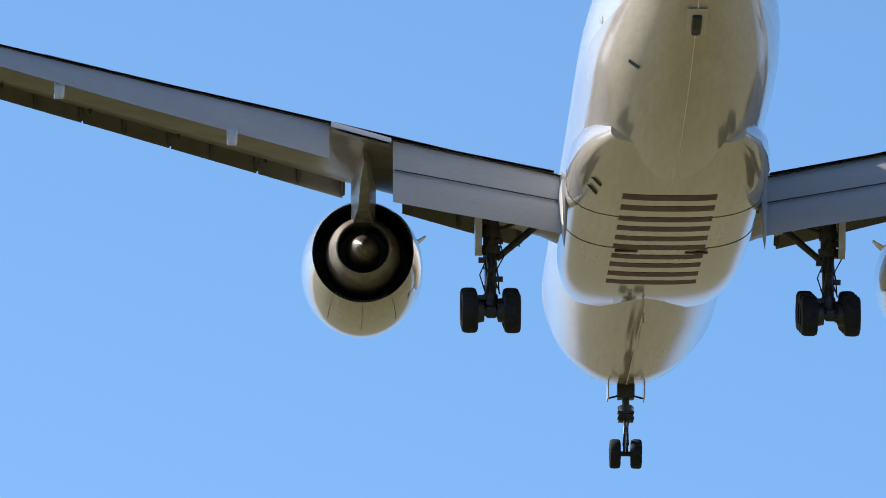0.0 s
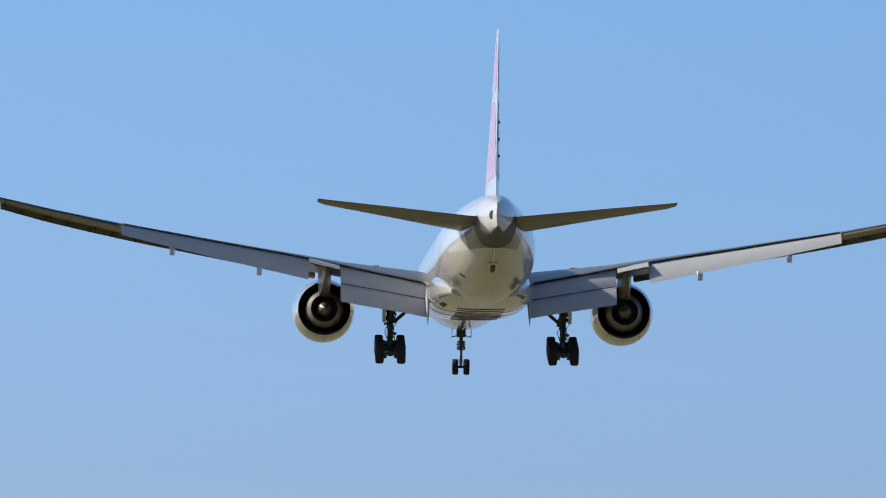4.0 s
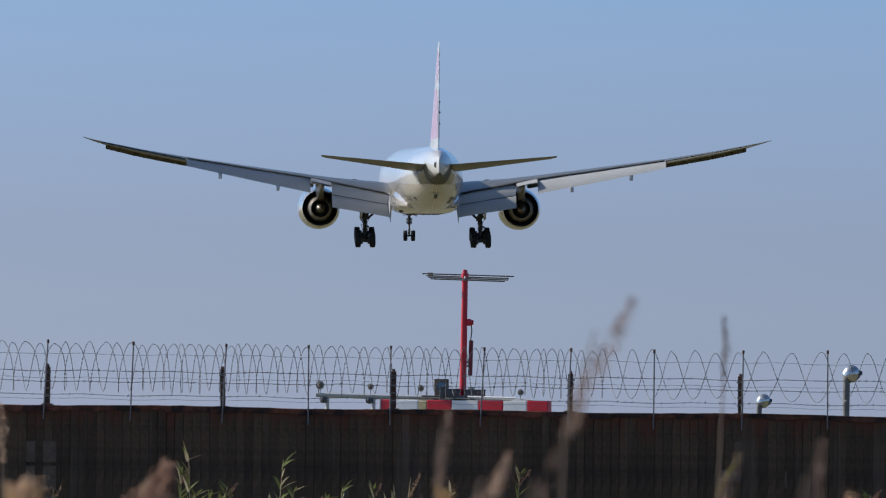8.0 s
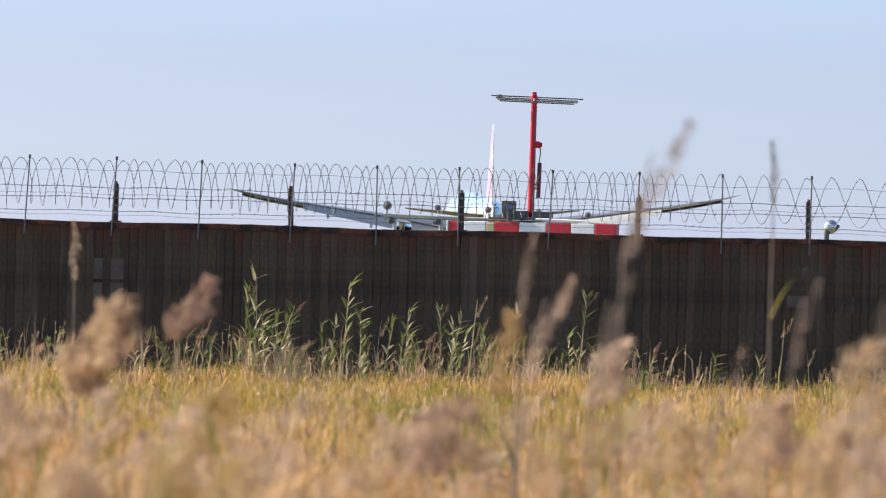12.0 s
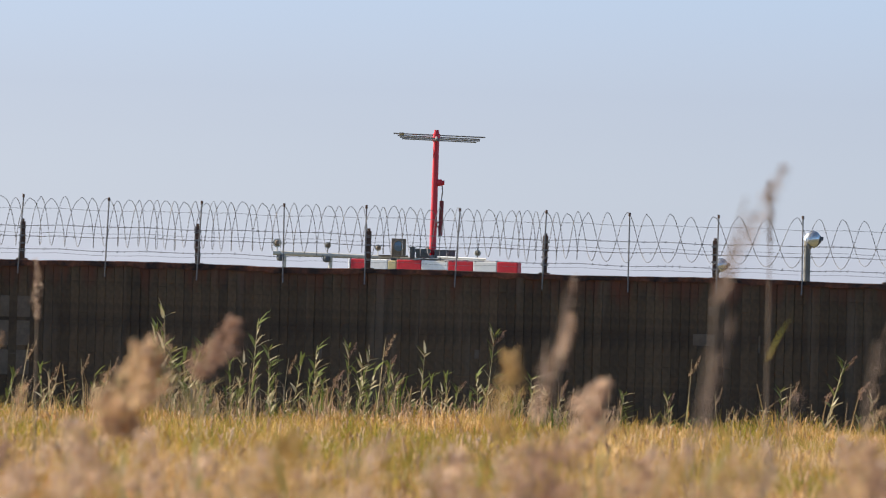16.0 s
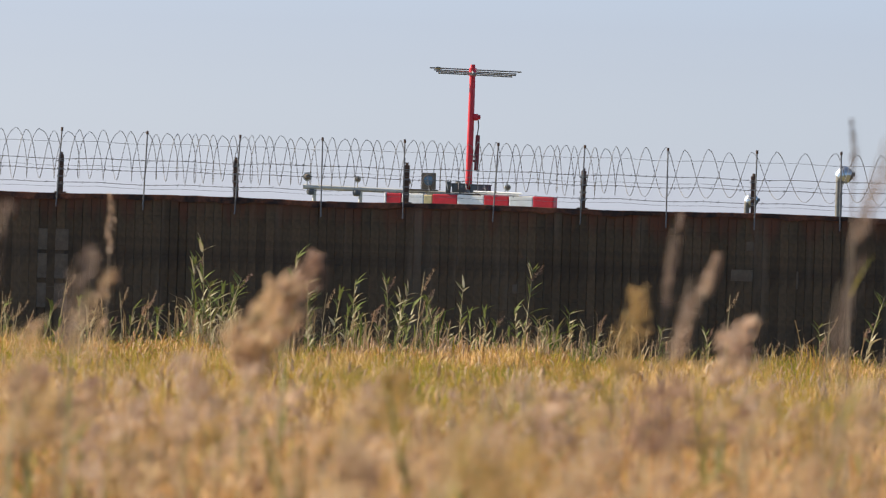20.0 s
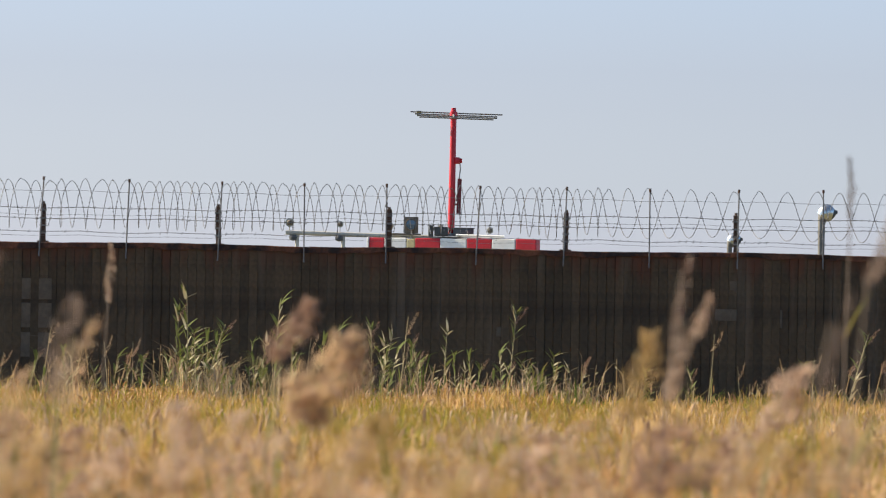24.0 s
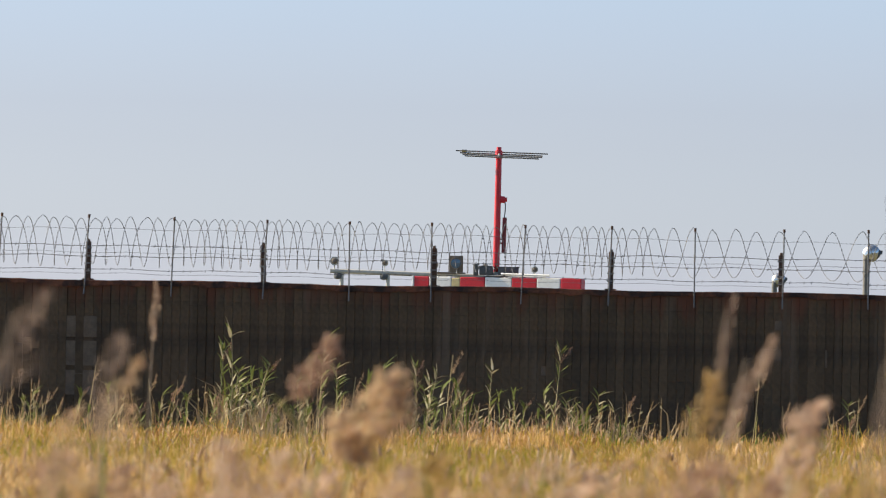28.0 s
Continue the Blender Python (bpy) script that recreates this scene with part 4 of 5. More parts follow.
def wall_boards(wall):
    rnd = random.Random(11)
    shapes = []
    for k in range(5):
        bm = bmesh.new()
        h, w = WALL_TOP - 0.06, 0.1415 + 0.0016 * k
        c, d = 0.004, 0.06
        cuts = [(0, 0)]
        for q in (1.35, 1.95, 2.55, 3.15, 3.75):
            q += (0.0, 0.13, -0.17, 0.06, -0.09)[k]
            cuts += [(q - 0.005, 0), (q, 0.005), (q + 0.005, 0)]
        cuts.append((h, 0))
        loops = [[Vector((x, y, z)) for x, y in ((-w / 2, d), (-w / 2, c + e), (-w / 2 + c, e), (w / 2 - c, e), (w / 2, c + e), (w / 2, d))] for z, e in cuts]
        rings(bm, loops)
        bmesh.ops.recalc_face_normals(bm, faces=bm.faces)
        me = bpy.data.meshes.new("board")
        bm.to_mesh(me)
        bm.free()
        me.materials.append(BOARD)
        shapes.append(me)
    for k in range(300):
        ob = new("board", shapes[rnd.randrange(5)])
        ob.parent = wall
        ob.matrix_basis = pose(-20.2 + 0.148 * k, WALL_Y + rnd.random() ** 2 * 0.022, 0.0, 0, 0, rnd.uniform(-1.5, 1.5))


def fence():
    # stout posts on the wall
    rnd = random.Random(21)
    bm = bmesh.new()
    box(bm, (0.085, 0.09, 0.66), pose(0, 0, 0.33), 0.012)
    first = thing("fence_post", "stout rusted dark post on the wall capping", "fence post", "posts along the wall")
    part("shaft", bm, POST, first)
    part("base_plate", box(bmesh.new(), (0.19, 0.16, 0.03), pose(0, 0, 0.015), 0.006), POST, first)
    part("top_bolt", rod(bmesh.new(), (0, 0, 0.66), (0, 0, 0.7), 0.025, seg=8), POST, first)
    for k in range(4):
        part("staple", box(bmesh.new(), (0.12, 0.02, 0.025), pose(0, -0.05, 0.16 + 0.13 * k), 0.004), WIRE, first)
    spots = [-5.87, -2.89, 0.0, 3.0, 5.9]
    spots = [-5.87 - 2.95 * k for k in range(5, 0, -1)] + spots + [5.9 + 2.95 * k for k in range(1, 6)]
    first.matrix_basis = pose(spots[0], WALL_Y + 0.1, WALL_TOP - 0.01, 0, 0.5, 0)
    for x in spots[1:]:
        copy_thing(first, pose(x, WALL_Y + 0.1, WALL_TOP - 0.01, 0, rnd.uniform(-1.2, 1.2), rnd.uniform(-9, 9)))
    # slender rods that carry the coil
    first = thing("wire_rod", "slender galvanised rod clamped to the wall face", "fence rod", "rods along the wall")
    part("rod", rod(bmesh.new(), (0, 0, -0.26), (0, 0, 1.06), 0.0125, seg=8), WIRE, first)
    part("cap", rod(bmesh.new(), (0, 0, 1.03), (0, 0, 1.09), 0.021, seg=8), POST, first)
    for z in (-0.07, -0.22):
        part("clamp", box(bmesh.new(), (0.036, 0.04, 0.028), pose(0, 0.012, z), 0.008), POST, first, "grey clamp on the wall")
    spots = [-5.92, -4.45, -2.89, -1.44, -0.05, 1.49, 2.97, 4.42, 5.92, 7.37]
    spots = [-5.92 - 1.475 * k for k in range(9, 0, -1)] + spots + [7.37 + 1.475 * k for k in range(1, 9)]
    first.matrix_basis = pose(spots[0], WALL_Y - 0.06, WALL_TOP, 0, 0, 0)
    for k, x in enumerate(spots[1:]):
        copy_thing(first, pose(x, WALL_Y - 0.06, WALL_TOP + rnd.uniform(-0.02, 0.02), 0, rnd.choice((0.3, -0.4, 2.2, 3.0)) + rnd.uniform(-0.5, 0.5), 0))
    # barbed strands
    for name_z, r, barbs in ((4.34, 0.006, True), (4.565, 0.0065, True), (4.745, 0.007, True), (5.03, 0.004, False), (4.27, 0.0035, False), (4.63, 0.0035, False)):
        bm = bmesh.new()
        pts = []
        for k in range(200):
            x = -20 + 0.205 * k
            sag = -0.02 * math.sin(math.pi * (((x + 20) / 1.475) % 1))
            pts.append((x, WALL_Y + 0.02, name_z + sag + 0.006 * math.sin(x * 2.1 + name_z * 9)))
        tube(bm, pts, r, 4)
        strand = tagged(part("barbed_wire" if barbs else "plain_wire", bm, WIRE), "taut barbed wire strand over the wall" if barbs else "thin plain wire strand over the wall", "wire", "strands over the wall")
        if barbs:
            bm = bmesh.new()
            rr = random.Random(int(name_z * 100))
            for k in range(330):
                x = -20 + 0.124 * k
                i = min(198, int((x + 20) / 0.205))
                z = pts[i][2]
                a = rr.uniform(0, 3.14)
                u = Vector((0.35, math.cos(a), math.sin(a))).normalized() * 0.026
                for s in (u, Vector((-u.x, u.y, -u.z))):
                    c = Vector((x, WALL_Y + 0.02, z))
                    w = Vector((0.006, 0, 0.003))
                    bm.faces.new([bm.verts.new(q) for q in (c - s - w, c - s + w, c + s + w, c + s - w)])
            tagged(part("barb", bm, WIRE, strand, "sharp wire barbs", smooth=False), kind="stuff")
    # razor coil: two strands clipped together, unevenly stretched out
    gaps = (0.43, 0.5, 0.32, 0.52, 0.45, 0.38, 0.32, 0.29, 0.33, 0.35, 0.26, 0.37, 0.35, 0.32, 0.4, 0.39, 0.37, 0.4, 0.33, 0.3,
            0.32, 0.33, 0.3, 0.38, 0.37, 0.26, 0.33, 0.37, 0.33, 0.34, 0.33, 0.35, 0.4, 0.33, 0.4, 0.4, 0.49, 0.52, 0.38, 0.41, 0.36)
    crests = [-6.66]
    for g in gaps:
        crests.append(crests[-1] + g)
    rr = random.Random(5)
    while crests[-1] < 20:
        crests.append(crests[-1] + rr.uniform(0.3, 0.46))
    while crests[0] > -20:
        crests.insert(0, crests[0] - rr.uniform(0.32, 0.48))
    for strand in range(2):
        pts, start = [], next(k for k, x in enumerate(crests) if x > 3.5)
        close = [(x + strand * 0.46 * (crests[k + 1] - x), 0.015 if strand else 0.068) for k, x in enumerate(crests[:start])]
        mine = close + [(x, 0.0) for x in crests[start + strand::2]]
        for turn, ((x0, wide), (x1, _)) in enumerate(zip(mine, mine[1:])):
            r = 0.405 + 0.02 * math.sin(turn * 1.7 + 2 * strand)
            for i in range(32):
                a = 2 * math.pi * i / 32
                pts.append((x0 + (x1 - x0) * i / 32 + wide * math.sin(a), WALL_Y + 0.04 + r * 0.92 * math.sin(a), WALL_TOP + 0.65 + 0.015 * math.sin(turn + 3 * strand) + r * math.cos(a)))
        bm = bmesh.new()
        tube(bm, pts, 0.0045, 5)
        coil = tagged(part("razor_wire_coil", bm, WIRE), "springy galvanised razor wire coil above the wall", "razor wire", "razor wire coils")
        bm = bmesh.new()
        for k in range(0, len(pts) - 1):
            p, q = Vector(pts[k]), Vector(pts[k + 1])
            c, d = (p + q) / 2, (q - p).normalized()
            u = d.cross(Vector((0, 1, 0.3))).normalized() * 0.009
            bm.faces.new([bm.verts.new(v) for v in (c - d * 0.014 - u, c + d * 0.014 - u * 0.7, c + d * 0.014 + u * 0.7, c - d * 0.014 + u)])
        tagged(part("razor_edge", bm, WIRE, coil, "small razor edge on the coil", smooth=False), kind="stuff")


# ---- approach equipment behind the wall ----
def antenna_mast():
    y = 186.26
    mast = thing("antenna_mast", "red tilting antenna mast with dull dipole rods", "mast", at=pose(1.345, y, 0))
    part("pole", rod(bmesh.new(), (0, 0, 4.72), (0.012, 0, 6.98), 0.068, 0.058, 20), RED, mast, "red painted pole")
    bm = bmesh.new()
    rod(bm, (0.012, 0, 6.95), (0.012, 0, 7.1), 0.075, 0.07, 18)
    rod(bm, (0.012, 0, 7.1), (0.012, 0, 7.17), 0.05, 0.045, 14)
    part("head_clamp", bm, RED, mast, "red clamp at the top")
    part("boom", rod(bmesh.new(), (0.012, -0.75, 6.97), (0.012, 0.55, 7.075), 0.022, seg=10), ANTENNA, mast, "thin boom")
    for k, (x0, x1, dy, z) in enumerate(((-0.82, 0.97, 0.5, 7.085), (-0.74, 0.86, 0.1, 7.035), (-0.7, 0.85, -0.3, 6.995), (-0.66, 0.775, -0.7, 6.955))):
        part("dipole_rod", rod(bmesh.new(), (x0, dy, z + 0.012), (x1, dy, z - 0.02), 0.0135, seg=8), ANTENNA, mast, "dull aluminium dipole rod")
    part("end_insulator", box(bmesh.new(), (0.1, 0.45, 0.02), pose(-0.66, 0.3, 7.075, -6, 0, 0), 0.008), ANTENNA, mast, "dark insulator at the rod ends")
    bm = bmesh.new()
    box(bm, (0.1, 0.14, 0.13), pose(0.1, 0, 6.15), 0.025)
    rod(bm, (0.06, 0, 6.15), (0.19, 0, 6.15), 0.045, seg=14)
    part("hinge", bm, RED, mast, "red hinge housing")
    part("cable", tube(bmesh.new(), [(0.15, 0, 6.1), (0.16, 0, 5.98), (0.145, 0, 5.85), (0.14, 0, 5.78)], 0.012, 6), ANTENNA, mast, "dark cable")
    part("actuator", rod(bmesh.new(), (0.138, 0, 5.12), (0.15, 0, 5.8), 0.042, seg=14), RED_DARK, mast, "dark red actuator tube")
    for z in (5.3, 5.38):
        part("bracket", box(bmesh.new(), (0.18, 0.05, 0.035), pose(0.08, 0, z), 0.006), RED_DARK, mast)
    part("base_flange", rod(bmesh.new(), (0, 0, 4.68), (0, 0, 4.74), 0.12, seg=20), CHALK, mast, "white base flange")
    for s in (-1, 1):
        part("stay", rod(bmesh.new(), (s * 0.04, -0.05, 4.82), (s * 0.17, -0.1, 4.66), 0.018, seg=8), CHALK, mast, "white diagonal stay")
    part("foundation", box(bmesh.new(), (0.5, 0.5, 4.66), pose(0, 0, 2.33), 0.03), CONCRETE, mast, "concrete foundation")
    # striped beam
    beam = thing("striped_beam", "red and white striped steel platform beam", "barrier", at=pose(1.41, y - 0.35, 0, 0, 0, -22))
    edges = [(x - 1.41) / 0.95 for x in (-0.24, 0.06, 0.5, 0.67, 1.16, 1.69, 2.18, 2.65, 3.06)]
    mats = (RED, CHALK, YELLOW, RED, CHALK, RED, CHALK, RED)
    for a, b, m in zip(edges, edges[1:], mats):
        part("beam_section", box(bmesh.new(), (b - a - 0.004, 0.22, 0.27), pose((a + b) / 2, 0, 4.5 + (0.0 if m is not YELLOW else -0.02)), 0.02), m, beam,
             {RED: "red beam section", CHALK: "white beam section", YELLOW: "faded yellow beam section"}[m], smooth=False)
    part("end_plate", box(bmesh.new(), (0.04, 0.24, 0.29), pose(-1.76, 0, 4.5), 0.012), CHALK, beam, "white end plate", smooth=False)
    for x in (-1.5, -0.5, 0.6, 1.6):
        part("leg", rod(bmesh.new(), (x, 0.02, 0), (x, 0.02, 4.4), 0.06, seg=10), PIPE, beam, "grey steel leg")
    part("end_rail", rod(bmesh.new(), (0.1, -0.17, 4.7), (1.1, -0.17, 4.68), 0.02, seg=8), CHALK, beam, "white rail")
    for x0, x1, z0, z1, nm in ((0.9, 1.0, 4.66, 4.87, "tall"), (1.02, 1.29, 4.68, 4.84, "wide"), (1.38, 1.78, 4.68, 4.83, "long")):
        cab = thing("control_box", "dark grey control box beside the mast foot", "box", "control boxes", at=pose((x0 + x1) / 2, y - 0.2, z0))
        part("case", box(bmesh.new(), (x1 - x0, 0.3, z1 - z0), pose(0, 0, (z1 - z0) / 2), 0.02), GREY, cab)
        part("lid", box(bmesh.new(), (x1 - x0 + 0.03, 0.33, 0.02), pose(0, 0, z1 - z0 + 0.005), 0.004), GREY, cab)
        part("latch", box(bmesh.new(), (0.04, 0.02, 0.05), pose(0.05, -0.155, (z1 - z0) * 0.7), 0.004), WIRE, cab)


def approach_lamps():
    y = 291.3
    bar = thing("lamp_bar", "light grey pipe carrying approach lamps on poles", "lamp bar", at=pose(0, y, 0))
    part("pipe", rod(bmesh.new(), (-2.35, 0, 6.17), (4.2, 0, 6.05), 0.07, seg=14), PIPE, bar, "light grey pipe")
    for x in (-2.0, -0.6, 1.4, 3.6):
        part("pole", rod(bmesh.new(), (x, 0, 0), (x, 0, 6.1), 0.06, seg=10), PIPE, bar, "grey pole")
        part("junction", lathe(bmesh.new(), ((5.92, 0.02), (5.95, 0.11), (6.03, 0.13), (6.1, 0.1)), (x - 0.12, -0.03, 0), "Z", 14), GREY, bar, "dark junction pot under the pipe")

    def lamp():
        t = thing("approach_lamp", "round dark approach lamp seen from behind", "airfield lamp", "approach lamps on the bar")
        part("stem", rod(bmesh.new(), (0, 0, -0.45), (0, 0, 0), 0.025, seg=8), PIPE, t)
        part("housing", lathe(bmesh.new(), ((-0.12, 0.03), (-0.11, 0.08), (-0.05, 0.125), (0.03, 0.14), (0.06, 0.13)), (0, 0, 0.04), "Y", 24, True), BROWN, t, "dark bowl housing")
        part("yoke", lathe(bmesh.new(), ((-0.05, 0.125), (-0.05, 0.18), (0.03, 0.18), (0.03, 0.14)), (0, 0, 0.04), "Y", 24), PIPE, t, "pale ring yoke")
        part("glass", lathe(bmesh.new(), ((-0.125, 0.0), (-0.123, 0.05), (-0.115, 0.08)), (0, 0, 0.04), "Y", 16), BROWN, t, "small rear cap")
        return t

    first = lamp()
    for k, (x, z) in enumerate(((-2.23, 6.46), (-0.70, 6.44), (0.83, 6.41), (2.35, 6.39), (3.85, 6.33))):
        m = pose(x, y - 0.02, z - 0.02, 0, 0, 8 * math.sin(k * 2.0)) @ Matrix.Scale(0.74, 4)
        if k == 0:
            first.matrix_basis = m
        else:
            copy_thing(first, m)
    flood = thing("flood_lamp", "square brown flood lamp with a bluish lens", "airfield lamp", at=pose(1.45, y - 0.3, 6.2))
    part("case", box(bmesh.new(), (0.44, 0.3, 0.5), pose(0, 0, 0.25), 0.02), BROWN, flood, "brown square case", smooth=False)
    part("reflector", lathe(bmesh.new(), ((-0.152, 0.16), (-0.19, 0.19), (-0.2, 0.17), (-0.17, 0.15)), (0, 0, 0.27), "Y", 28), BROWN, flood, "round rim")
    part("lens", lathe(bmesh.new(), ((-0.19, 0.0), (-0.18, 0.1), (-0.165, 0.16)), (0, 0, 0.27), "Y", 24), LENS, flood, "bluish lens")
    part("shelf", box(bmesh.new(), (0.9, 0.3, 0.05), pose(-0.15, 0, -0.03), 0.01), BROWN, flood, "brown shelf")
    part("pole", rod(bmesh.new(), (0, 0, -6.2), (0, 0, -0.03), 0.06, seg=10), PIPE, flood, "grey pole")


def dome_lamps():
    for x, y, z, s in ((11.85, 249.0, 6.36, 1.0), (10.89, 283.0, 6.1, 0.9)):
        t = thing("dome_lamp", "silver dome lamp on a grey pole", "airfield lamp", "dome lamps on poles", at=pose(x, y, 0))
        part("pole", rod(bmesh.new(), (-0.11, 0, 0), (-0.11, 0, z - 0.1), 0.088 * s, seg=16), DULL, t, "grey pole")
        part("dome", lathe(bmesh.new(), ((-0.2, 0.02), (-0.2, 0.2), (-0.12, 0.23), (0.0, 0.235), (0.1, 0.2), (0.18, 0.12), (0.21, 0.0)), (0, 0, 0), "Z", 28), SILVER, t, "bright silver dome",
             matrix=pose(0.03, 0, z - 0.01, 0, 38, 0) @ Matrix.Scale(0.94 * s, 4))
        part("collar", rod(bmesh.new(), (-0.11, 0, z - 0.24 * s), (-0.04, 0, z - 0.1), 0.11 * s, 0.17 * s, 16), DULL, t, "grey collar")
        # added dark disc gives the dome its shaded lower right
        part("dome_shade", lathe(bmesh.new(), ((0.0, 0.0), (0.02, 0.15), (0.1, 0.12), (0.13, 0.0)), (0, 0, 0), "X", 18), GREY, t, "dark disc for the shaded right of the dome", matrix=pose(0.13 * s, 0, z - 0.06, 0, 30, 0) @ Matrix.Scale(s, 4))
        part("bracket", box(bmesh.new(), (0.2 * s, 0.06, 0.1 * s), pose(0.2 * s, 0, z - 0.02), 0.01), GREY, t, "dark side bracket")


# ---- meadow and reeds ----
def from_arrays(name, verts, quads, tris, mat):
    me = bpy.data.meshes.new(name)
    nq, nt = len(quads), len(tris)
    me.vertices.add(len(verts))
    me.vertices.foreach_set("co", verts.astype(np.float32).ravel())
    me.loops.add(nq * 4 + nt * 3)
    me.loops.foreach_set("vertex_index", np.concatenate([quads.ravel(), tris.ravel()]).astype(np.int32))
    me.polygons.add(nq + nt)
    me.polygons.foreach_set("loop_start", np.concatenate([np.arange(nq) * 4, nq * 4 + np.arange(nt) * 3]).astype(np.int32))
    me.update(calc_edges=True)
    me.materials.append(mat)
    return new(name, me)


def rolling(x, y):
    """How the sward's height changes over the field."""
    return 0.08 * np.sin(0.9 * x + 0.21 * y) + 0.07 * np.sin(0.37 * x - 0.33 * y + 1.0) + 0.05 * np.sin(2.3 * x + 0.11 * y) + 0.04 * np.sin(5.1 * x + 0.6 * y) + 0.04 * np.sin(1.7 * x - 0.9 * y)


def blades(rng, n, x0, x1, y0, y1, height, width):
    """Bent grass blades: five points each."""
    x, y = rng.uniform(x0, x1, n), rng.uniform(y0, y1, n)
    h = height + rolling(x, y) + rng.normal(0, 0.11, n)
    turn = rng.uniform(0, 2 * np.pi, n)
    lean = np.abs(rng.normal(0.16, 0.12, n))
    way = rng.uniform(0, 2 * np.pi, n)
    lx, ly = np.cos(way) * lean, np.sin(way) * lean
    w = width * rng.uniform(0.6, 1.4, n)
    ux, uy = np.cos(turn) * w, np.sin(turn) * w
    drop = rng.uniform(0.45, 0.75, n)
    out = np.empty((n, 5, 3))
    for k, (s, z, q) in enumerate(((0.0, h - drop, 1.0), (0.0, h - drop, -1.0), (0.45, h - drop * 0.4, 0.8), (0.45, h - drop * 0.4, -0.8), (1.0, h - 0.25 * lean, 0.0))):
        out[:, k, 0], out[:, k, 1], out[:, k, 2] = x + lx * s * s * 1.6 + ux * q, y + ly * s + uy * q, z
    i = np.arange(n)[:, None] * 5
    return out.reshape(-1, 3), i + np.array([[0, 1, 3, 2]]), i + np.array([[2, 3, 4]])


def heads(rng, n, x0, x1, y0, y1, height, size):
    """Nodding seed heads: three-sided spindles."""
    x, y = rng.uniform(x0, x1, n), rng.uniform(y0, y1, n)
    h = height + rolling(x, y) + rng.normal(0, 0.09, n)
    way = rng.uniform(0, 2 * np.pi, n)
    length = size * rng.uniform(0.4, 1.1, n)
    r = size * rng.uniform(0.04, 0.085, n)
    nod = rng.uniform(0.0, 1.1, n)
    cx, cy = np.cos(way), np.sin(way)
    out = np.empty((n, 10, 3))
    k = 0
    for s, q in ((0.0, 0.35), (0.4, 1.0), (0.75, 0.7)):
        ax, az = length * nod * s * s, length * (s - 0.45 * nod * s * s)
        for j in range(3):
            a = 2.094 * j
            out[:, k, 0] = x + cx * ax + r * q * np.cos(a + way)
            out[:, k, 1] = y + cy * ax + r * q * np.sin(a + way)
            out[:, k, 2] = h - 0.2 + az
            k += 1
    out[:, 9, 0], out[:, 9, 1], out[:, 9, 2] = x + cx * length * nod, y + cy * length * nod, h - 0.2 + length * (1 - 0.5 * nod)
    i = np.arange(n)[:, None] * 10
    quads = np.concatenate([i + np.array([[a + j, a + (j + 1) % 3, a + 3 + (j + 1) % 3, a + 3 + j]]) for a in (0, 3) for j in range(3)])
    tris = np.concatenate([i + np.array([[6 + j, 6 + (j + 1) % 3, 9]]) for j in range(3)])
    return out.reshape(-1, 3), quads, tris


def joined(sets):
    v, q, t, base = [], [], [], 0
    for a, b, c in sets:
        v.append(a), q.append(b + base), t.append(c + base)
        base += len(a)
    return np.concatenate(v), np.concatenate(q), np.concatenate(t)


